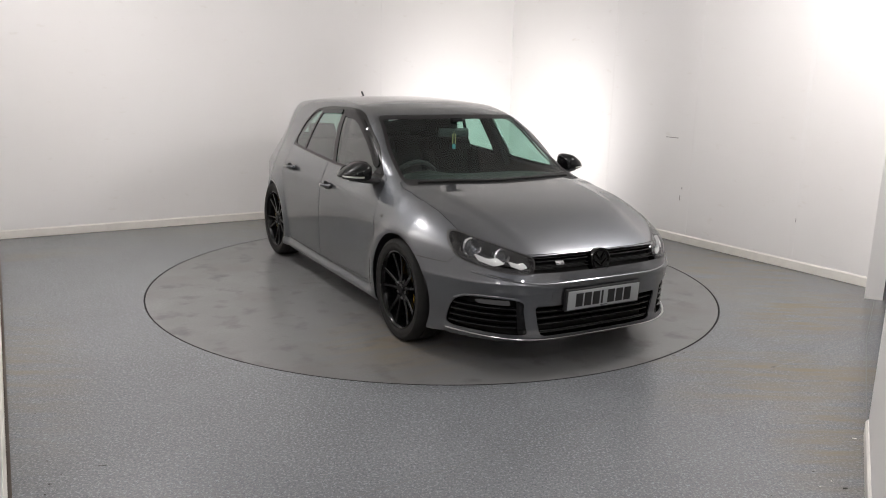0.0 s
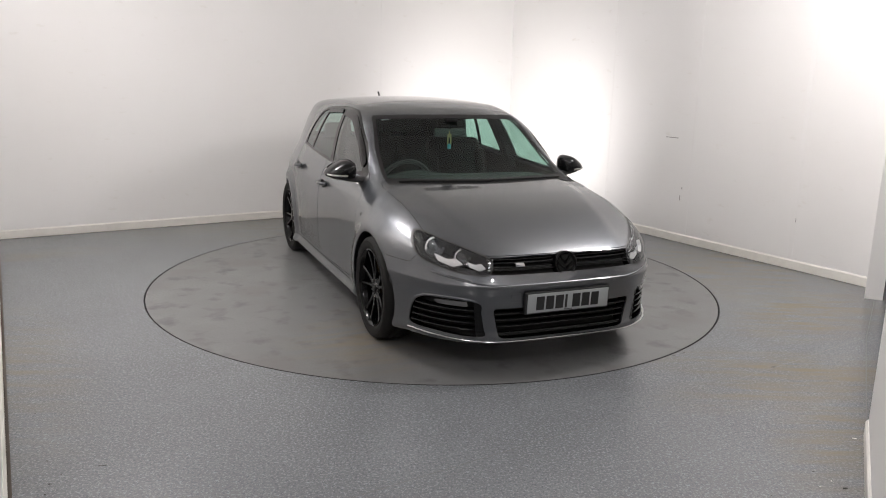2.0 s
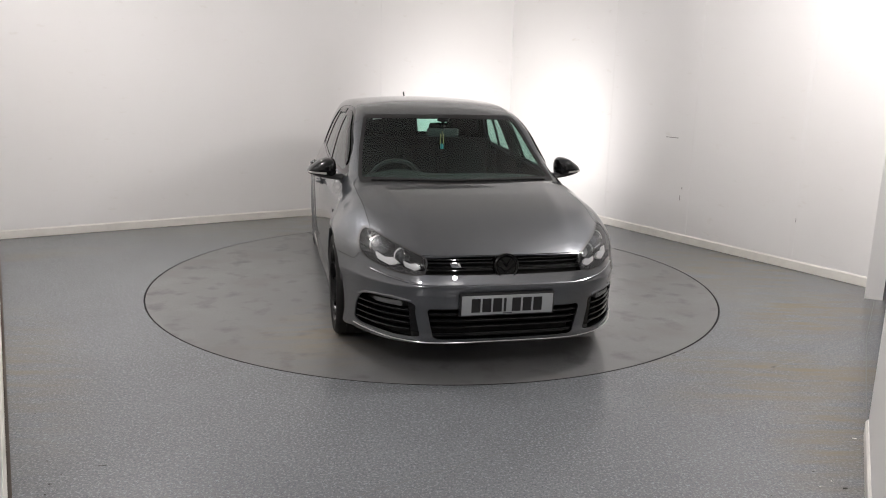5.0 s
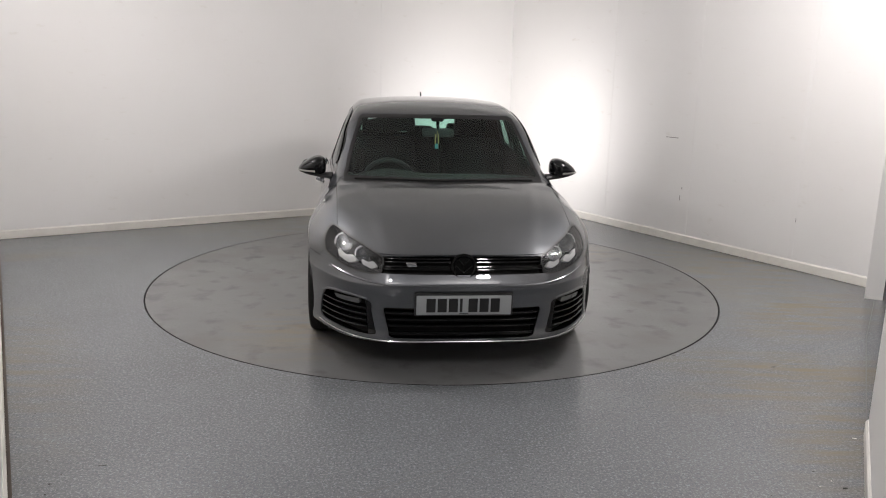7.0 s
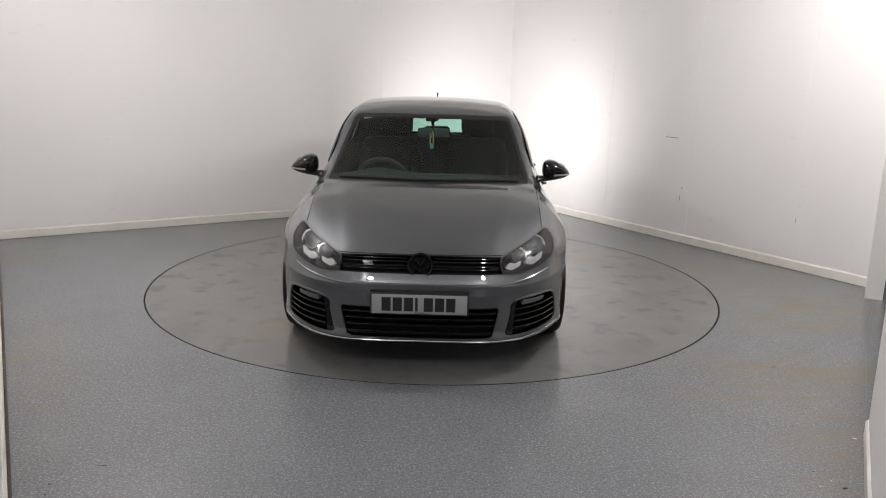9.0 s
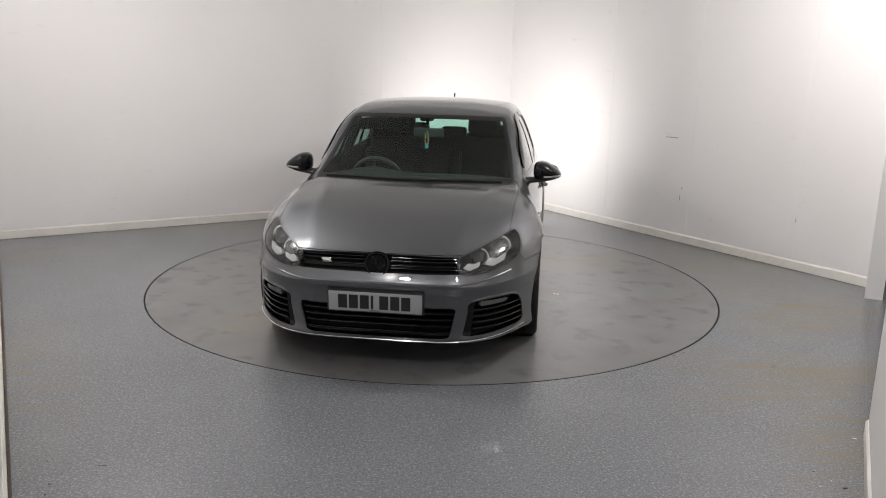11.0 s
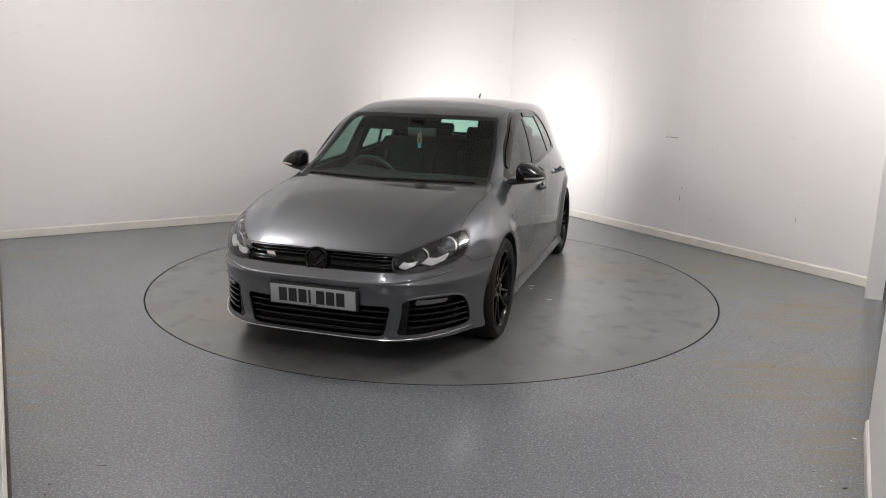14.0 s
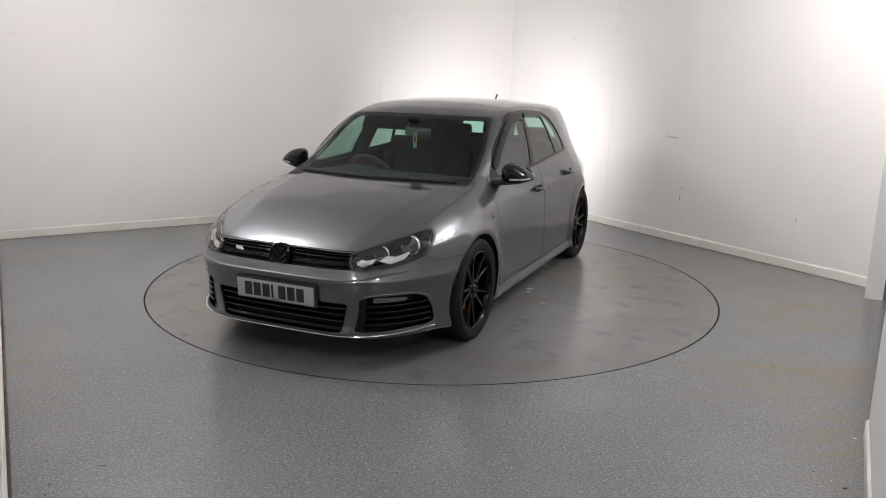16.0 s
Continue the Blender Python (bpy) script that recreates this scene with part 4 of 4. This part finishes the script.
for side in (1, -1):
    bm = bmesh.new()
    rows = []
    n = len(MIRROR_LOOP)
    for x, f in MIRROR_DOME:
        ring = [(MIRROR_MID[0] + (py - MIRROR_MID[0]) * f, MIRROR_MID[1] + (pz - MIRROR_MID[1]) * f) for py, pz in MIRROR_LOOP]
        rows.append([bm.verts.new((x - 0.26 * yy, side * yy, zz)) for yy, zz in ring])
    for a, b in zip(rows[:-1], rows[1:]):
        for i in range(n):
            bm.faces.new((a[i], a[(i + 1) % n], b[(i + 1) % n], b[i]))
    bm.faces.new(rows[0])
    bm.faces.new(rows[-1])
    bmesh.ops.recalc_face_normals(bm, faces=bm.faces)
    mirror = part("door_mirror", bm, BLACK_GLOSS, car, "gloss black door mirror with a clear indicator strip", angle=60)
    mirror.location = (0.755, side * 0.808, 0.942)
    bm = bmesh.new()
    rows = []
    for k in range(15):
        t = k / 14
        y, zl = 0.068 + 0.116 * t, 0.010 + 0.006 * t
        rows.append([bm.verts.new((p[0], side * p[1], p[2])) for p in [mirror_front(y, zl + h, o) for h, o in ((0.0, 0.0), (0.001, 0.003), (0.008, 0.004), (0.0145 - 0.003 * t, 0.003), (0.0155 - 0.003 * t, 0.0))]])
    for a, b in zip(rows[:-1], rows[1:]):
        for i in range(4):
            bm.faces.new((a[i], a[i + 1], b[i + 1], b[i]))
    bmesh.ops.recalc_face_normals(bm, faces=bm.faces)
    part("indicator", bm, INDICATOR, mirror, "clear indicator strip")
    arm_rows = []
    bm = bmesh.new()
    for y, z, w, h in ((-0.045, -0.014, 0.060, 0.026), (-0.01, -0.012, 0.050, 0.021), (0.06, -0.010, 0.048, 0.015), (0.12, -0.004, 0.040, 0.010), (0.15, 0.0, 0.026, 0.006)):
        arm_rows.append([bm.verts.new((w * math.cos(a) - 0.26 * y, side * y, z + h * math.sin(a))) for a in [2 * math.pi * k / 14 for k in range(14)]])
    for a, b in zip(arm_rows[:-1], arm_rows[1:]):
        for i in range(14):
            bm.faces.new((a[i], a[(i + 1) % 14], b[(i + 1) % 14], b[i]))
    bm.faces.new(arm_rows[0])
    bm.faces.new(arm_rows[-1])
    bmesh.ops.recalc_face_normals(bm, faces=bm.faces)
    part("arm", bm, BLACK_SATIN, mirror)
    pane = part("mirror_glass", lathe_bm([(0.0001, -0.0875), (0.050, -0.0875), (0.052, -0.0855)], 28, "x"), CHROME, mirror, "silvered mirror glass facing the rear")
    pane.matrix_local = Matrix.Translation((-0.26 * 0.1, side * 0.095, 0.048)) @ Matrix.Diagonal((1, 1.45, 0.85, 1))

# door handles
for side in (1, -1):
    for x, y, z in ((0.095, 0.868, 0.815), (-0.755, 0.862, 0.856)):
        pts = [(x + 0.095 * u, side * (y + 0.030 * (1 - abs(u) ** 3)), z + 0.006 * u) for u in [k / 6 - 1 for k in range(13)]]
        handle = part("door_handle", tube_bm(pts, 0.013, 10), PAINT, car)
        bm = lathe_bm([(0.0001, -0.004), (0.030, -0.002), (0.036, 0.003), (0.038, 0.006)], 24, "y")
        cup = part("handle_recess", bm, BLACK_SATIN, handle)
        cup.matrix_local = Matrix.Translation((x + 0.01, side * (y - 0.002), z)) @ Matrix.Diagonal((1.5, side, 0.8, 1))

# aerial, washer jets, wipers and the scuttle
bm = lathe_bm([(0.0001, 0.012), (0.018, 0.008), (0.03, 0.0)], 20, "z")
aerial = part("aerial", bm, BLACK_SATIN, car, "short black roof aerial")
aerial.location = (-1.20, 0, 1.388)
aerial.scale = (1.5, 0.8, 1)
part("aerial_mast", tube_bm([(0.006, 0, 0.004), (-0.012, 0, 0.03), (-0.038, 0, 0.066)], 0.0085, 8), BLACK_SATIN, aerial)

def skin_point(x, y, off=0.0):
    """The point of the skin above (x, y)."""
    lo, hi = 0.4, 1.6
    for _ in range(40):
        mid = (lo + hi) / 2
        if shape(np.array([[x, y, mid]]))[0] < 0:
            lo = mid
        else:
            hi = mid
    return Vector((x, y, lo + off))


for y0, y1 in ((0.60, -0.05), (0.02, -0.60)):
    arm_pts = [skin_point(1.150 - 0.10 * ((y0 + (y1 - y0) * t) / 0.65) ** 2 - 0.01 * t, y0 + (y1 - y0) * t, 0.004) for t in [k / 12 for k in range(13)]]
    part("wiper", tube_bm(arm_pts, 0.006, 6), RUBBER, car, "black windscreen wiper")


def skin_side(x, z, side, off=0.0):
    """The point of the skin beside (x, z)."""
    lo, hi = 0.2, 1.2
    for _ in range(40):
        mid = (lo + hi) / 2
        if shape(np.array([[x, mid, z]]))[0] < 0:
            lo = mid
        else:
            hi = mid
    return Vector((x, side * (lo + off), z))


# small round sensor covers on the front wings, and washer covers under the headlights
for side in (1, -1):
    dot = part("wing_sensor", lathe_bm([(0.0001, 0.003), (0.010, 0.003), (0.014, 0.0), (0.014, -0.01)], 20, "y"), BLACK_SATIN, car)
    dot.matrix_local = Matrix.Translation(skin_side(1.05, 0.742, side, 0.0)) @ Matrix.Diagonal((1, side, 1, 1))
    pts = [skin_front(side * (0.56 + 0.012 * k), 0.548 + 0.0022 * k, 0.0) for k in range(9)]
    part("washer_cover", tube_bm(pts, 0.0022, 6), GAP, car)
# ---- the cabin ----
inner, _ = cabin_side.cut(lambda p: np.maximum(0.30 - p[:, 2], np.maximum(p[:, 0] - 1.02, -1.86 - p[:, 0])))
both(inner.moved(0.035)).put("headliner", LINER, car, "dark cabin lining")
part("cabin_floor", box_bm(2.6, 1.44, 0.04, (-0.35, 0, 0.30), 0.01), CABIN, car)
bm = bmesh.new()
rows = []
for x, z in ((1.12, 0.905), (1.02, 0.935), (0.85, 0.948), (0.70, 0.940), (0.62, 0.905), (0.60, 0.84), (0.66, 0.60), (0.74, 0.40)):
    rows.append([bm.verts.new((x - 0.05 * (y / 0.66) ** 2, y, z - 0.02 * (y / 0.66) ** 4 + (0.035 * math.exp(-((y + 0.36) / 0.16) ** 2) if 0.55 < x < 0.85 and z > 0.85 else 0))) for y in [k * 0.066 - 0.66 for k in range(21)]])
for a, b in zip(rows[:-1], rows[1:]):
    for i in range(20):
        bm.faces.new((a[i], a[i + 1], b[i + 1], b[i]))
part("dashboard", bm, DASH, car, "black dashboard")
wheel_pose = Matrix.Translation((0.50, -0.36, 0.860)) @ Matrix.Rotation(radians(-62), 4, "Y")
ring = [(0.182 * math.cos(a), 0.182 * math.sin(a), 0) for a in [2 * math.pi * k / 40 for k in range(40)]]
steer = part("steering_wheel", tube_bm(ring, 0.016, 10, True), WHEEL_LEATHER, car, "black leather steering wheel")
steer.matrix_local = wheel_pose
part("wheel_boss", lathe_bm([(0.0001, 0.02), (0.05, 0.015), (0.065, 0.0), (0.06, -0.05)], 24, "z"), CABIN, steer)
for a in (0, 180, 270):
    part("wheel_spoke", tube_bm([(0, 0, -0.005), (0.175 * math.sin(radians(a)), 0.175 * math.cos(radians(a)), 0)], 0.016, 6, flat=0.5), SILVER if a == 270 else CABIN, steer)


def soft_box(sx, sy, sz, centre, round_by):
    return box_bm(sx, sy, sz, centre, round_by, 4)


def seat(x, y):
    s = new("front_seat")
    s.parent = car
    s.location = (x, y, 0.0)
    part("cushion", soft_box(0.52, 0.50, 0.16, (0.10, 0, 0.52), 0.06), LEATHER, s)
    b = part("backrest", soft_box(0.13, 0.48, 0.62, (0, 0, 0.31), 0.06), LEATHER, s)
    b.matrix_local = Matrix.Translation((-0.16, 0, 0.52)) @ Matrix.Rotation(radians(-18), 4, "Y")
    for yy in (-0.215, 0.215):
        part("bolster", soft_box(0.10, 0.10, 0.46, (0.065, yy, 0.28), 0.045), LEATHER, b)
    part("headrest", soft_box(0.09, 0.27, 0.19, (0.01, 0, 0.75), 0.042), LEATHER, b)
    for yy in (-0.06, 0.06):
        part("headrest_post", tube_bm([(0.0, yy, 0.58), (0.0, yy, 0.70)], 0.006, 8), CABIN, b)


seat(0.02, 0.36)
seat(0.02, -0.36)
bench = new("rear_seat")
bench.parent = car
part("cushion", soft_box(0.50, 1.26, 0.18, (-0.82, 0, 0.50), 0.07), LEATHER, bench)
b = part("backrest", soft_box(0.14, 1.26, 0.56, (0, 0, 0.28), 0.06), LEATHER, bench)
b.matrix_local = Matrix.Translation((-1.05, 0, 0.52)) @ Matrix.Rotation(radians(-22), 4, "Y")
for yy in (-0.38, 0.0, 0.38):
    part("headrest", soft_box(0.08, 0.25, 0.15, (0.01, yy, 0.62 if yy else 0.59), 0.036), LEATHER, b)
part("parcel_shelf", box_bm(0.55, 1.16, 0.02, (-1.50, 0, 0.98), 0.005), CABIN, car)

for side in (1, -1):
    bm = bmesh.new()
    rows = [[bm.verts.new((x + dx, side * (y + dy), z)) for dx, dy in ((-0.075, 0.0), (0.075, 0.0), (0.06, -0.045), (-0.06, -0.045))] for x, y, z in ((0.03, 0.765, 0.90), (-0.03, 0.735, 1.05), (-0.09, 0.675, 1.22), (-0.13, 0.60, 1.38))]
    for a, b2 in zip(rows[:-1], rows[1:]):
        for i in range(4):
            bm.faces.new((a[i], a[(i + 1) % 4], b2[(i + 1) % 4], b2[i]))
    bmesh.ops.recalc_face_normals(bm, faces=bm.faces)
    part("door_pillar_cover", bm, LINER, car, "dark pillar cover inside the cabin")

glass = part("rear_view_mirror", soft_box(0.035, 0.235, 0.066, (0, 0, 0), 0.016), MIRROR_BACK, car, "grey-black rear view mirror")
glass.matrix_local = Matrix.Translation((0.445, 0.01, 1.212)) @ Matrix.Rotation(radians(-12), 4, "Z")
part("mirror_stalk", tube_bm([(0.0, 0, 0.02), (0.035, 0, 0.10)], 0.012, 8), CABIN, glass)
part("sensor_cover", soft_box(0.09, 0.085, 0.03, (0.035, 0.0, 0.100), 0.012), CABIN, glass)
STICKER = plain("pale_sticker", (0.85, 0.88, 0.86), 0.5)
bm = bmesh.new()
quad = [bm.verts.new(skin_point(x, y, -0.010)) for x, y in ((0.385, -0.505), (0.385, -0.440), (0.415, -0.440), (0.415, -0.510))]
bm.faces.new(quad)
bmesh.ops.solidify(bm, geom=bm.faces[:], thickness=0.001)
part("screen_sticker", bm, STICKER, car, "small pale sticker inside the windscreen")
CARD = plain("air_freshener_yellow", (0.55, 0.45, 0.20), 0.6, noise_amount=0.3, scale=60)
TEAL = plain("air_freshener_teal", (0.10, 0.42, 0.50), 0.5)
fresh = tagged(new("air_freshener"), "hanging air freshener in yellow and teal")
fresh.parent = car
fresh.location = (0.47, 0.0, 1.145)
part("cord", tube_bm([(0, 0, 0.03), (-0.012, 0.004, 0.085)], 0.0025, 6), CARD, fresh)
for yy in (-0.011, 0.012):
    part("ribbon", box_bm(0.004, 0.008, 0.075, (0, yy, 0.022), 0.001, 1), CARD, fresh)
part("bottle", lathe_bm([(0.0001, 0.018), (0.009, 0.016), (0.013, 0.006), (0.013, -0.018), (0.0001, -0.02)], 16, "z"), TEAL, fresh).location = (0, 0, -0.03)
for yy in (-0.35, 0.35):
    visor = part("sun_visor", soft_box(0.02, 0.40, 0.12, (0, 0, 0), 0.009), LINER, car, "dark grey sun visor")
    visor.matrix_local = Matrix.Translation((0.27, yy, 1.262) if yy < 0 else (0.20, yy, 1.335)) @ Matrix.Rotation(radians(-30 if yy < 0 else -78), 4, "Y")

# ---- wall joints and marks ----
for k, (x, y, w) in enumerate(((1.93, 2.62, 0.012), (2.543, 1.646, 0.02), (3.177, 0.643, 0.045))):
    seam("trim_%d" % (k + 1), (x, y), wide=w)
seam("trim_4", (-0.646, 3.219), wide=0.014, normal=(-0.5077, 0.8615), dist=3.102)
# ---- floor joints and litter ----
JOINT = plain("dark_floor_joint", (0.075, 0.074, 0.072), 0.5)


def floor_line(name, points, wide=0.006, label="dark welded joint in the vinyl floor"):
    bm = bmesh.new()
    for (x0, y0), (x1, y1) in zip(points[:-1], points[1:]):
        d = Vector((x1 - x0, y1 - y0)).normalized()
        s = Vector((-d.y, d.x)) * wide / 2
        v = [bm.verts.new((x + s.x * k, y + s.y * k, 0.0012)) for x, y, k in ((x0, y0, 1), (x0, y0, -1), (x1, y1, -1), (x1, y1, 1))]
        bm.faces.new(v)
    bmesh.ops.recalc_face_normals(bm, faces=bm.faces)
    return tagged(part(name, bm, JOINT, smooth=False), label, "floor joint", kind="structure")


floor_line("trim_floor_joint", [(-0.32, -3.378), (0.945, -2.57), (1.494, -2.202), (2.206, -1.72), (2.861, -1.265)], 0.0042)
floor_line("trim_threshold", [(3.42, -0.36), (2.86, -1.287), (2.195, -2.533), (2.06, -2.80)], 0.0042, "dark threshold joint across the car entrance")
floor_line("trim_floor_joint_west", [(-2.25, -2.08), (-1.72, -1.76)], 0.003)

GRIME = plain("brown_foot_grime", (0.060, 0.046, 0.034), 0.8, noise_amount=0.5, scale=14)
for a, b in ((WEST, CORNER), (CORNER, EAST), ((-1.25, -4.18), WEST)):
    d = (Vector(b) - Vector(a)).normalized()
    off = Vector((d.y, -d.x)) * 0.0195
    line = floor_line("trim_grime_line", [tuple(Vector(a) + off + d * 0.02), tuple(Vector(b) + off - d * 0.02)], 0.015, "brown line of grime along the foot of the skirting")
    line.data.materials[0] = GRIME

DIRT = plain("dark_floor_dirt", (0.035, 0.033, 0.03), 0.9, noise_amount=0.4, scale=90)
FLAKE = plain("pale_paper_flake", (0.62, 0.60, 0.56), 0.8, noise_amount=0.15, scale=60)
rng = random.Random(7)


def scrap(name, x, y, long, wide, turn, material, label, parent=None, high=0.003):
    """A small torn or crumbled piece lying on the floor."""
    bm = bmesh.new()
    n = 9
    ring = []
    for k in range(n):
        a = 2 * math.pi * k / n
        r = 0.75 + rng.uniform(-0.35, 0.25)
        ring.append((math.cos(a) * long / 2 * r, math.sin(a) * wide / 2 * r))
    top = [bm.verts.new((u * 0.8, v * 0.8, high * rng.uniform(0.6, 1.2))) for u, v in ring]
    low = [bm.verts.new((u, v, 0.0004)) for u, v in ring]
    bm.faces.new(top)
    for k in range(n):
        bm.faces.new((low[k], low[(k + 1) % n], top[(k + 1) % n], top[k]))
    bmesh.ops.recalc_face_normals(bm, faces=bm.faces)
    ob = part(name, bm, material, parent, smooth=False)
    ob.matrix_basis = pose(x, y, 0.0002, 0, 0, turn)
    return tagged(ob, label, "debris", "litter on the floor") if parent is None else tagged(ob, label)


for kind, x, y, long, wide, turn in (
        ("twig", -1.39, -3.15, 0.066, 0.006, 14),
        ("dirt", -1.64, -3.12, 0.030, 0.012, -15),
        ("dirt", -1.54, -3.31, 0.030, 0.020, 7),
        ("dirt", -1.52, -3.39, 0.020, 0.012, 4),
        ("dirt", -1.53, -3.23, 0.015, 0.008, -22),
        ("paper_flake", 2.01, -2.77, 0.035, 0.012, -7),
        ("dirt", 1.39, -3.31, 0.020, 0.010, 28),
        ("dirt", 1.43, -3.31, 0.015, 0.010, 8),
        ("dirt", 1.66, -3.10, 0.030, 0.012, 0),
        ("dirt", 1.73, -3.24, 0.050, 0.030, 10),
        ("paper_flake", 1.70, -3.18, 0.008, 0.008, 7),
        ("paper_flake", 1.63, -3.23, 0.010, 0.010, -26),
        ("dirt", -2.38, -0.37, 0.040, 0.020, 8),
        ("dirt", -3.22, -0.37, 0.050, 0.020, -30),
        ("dirt", -1.92, -2.65, 0.015, 0.010, 28),
        ("dirt", 1.47, -1.67, 0.050, 0.015, 0),
        ("dirt", 1.55, -1.62, 0.020, 0.015, -14),
        ("dirt", 2.02, -1.84, 0.080, 0.010, 5),
):
    if kind == "paper_flake":
        scrap("paper_flake", x, y, long, wide, turn, FLAKE, "small pale flake lying on the grey floor")
    else:
        scrap("dirt_crumb" if kind == "dirt" else "twig", x, y, long * (0.62 if kind == "dirt" else 1), wide * 0.62, turn, DIRT, "small dark crumb of dirt on the grey floor" if kind == "dirt" else "thin dark twig lying on the grey floor", high=0.0025)

# two pale scraps that ride on the turntable
riders = []
for x, y, long, wide, turn in ((0.646, 0.925, 0.13, 0.045, -20), (0.785, 0.116, 0.07, 0.012, 10), (0.80, 0.03, 0.06, 0.006, 5)):
    ob = scrap("paper_scrap", 0, 0, long, wide, turn, FLAKE, "torn pale paper scrap lying on the turntable")
    ob.data.transform(pose(x, y, 0.0006, 0, 0, turn))
    ob.matrix_basis = Matrix()
    riders.append(ob)

# wall marks: scuffs on the two visible walls
SCUFF = plain("grey_wall_scuff", (0.36, 0.35, 0.33), 0.8)
for x, y, z, high, wide in ((2.50, 1.72, 0.55, 0.02, 0.012), (2.49, 1.735, 0.45, 0.05, 0.010), (3.185, 0.63, 0.44, 0.035, 0.012), (2.40, 1.87, 1.05, 0.008, 0.16)):
    bm = box_bm(0.0024, wide, high, bevel=0.0005, segs=1)
    ob = part("trim_scuff", bm, SCUFF, smooth=False)
    back = 3.0385 - (x * 0.8446 + y * 0.5355)
    ob.matrix_world = Matrix.Translation((x + back * 0.8446, y + back * 0.5355, z)) @ Matrix.Rotation(math.atan2(0.534, 0.846), 4, "Z")
    tagged(ob, "small grey scuff on the white wall", "wall mark", kind="structure")


def motions():
    """The turntable carries the car round at an even pace."""
    rows_car, rows_disc = [], []
    for k in range(17):
        turn = -88.099 - 3.32805 * (k - 8)
        rows_disc.append((float(k), pose(0, 0, 0, 0, 0, turn + 90)))
        rows_car.append((float(k), pose(0, 0, 0, 0, 0, turn) @ pose(-0.1456, -0.0271, 0)))
    walk(turntable, rows_disc)
    walk(car, rows_car)
    for ob in riders:
        walk(ob, rows_disc)


motions()
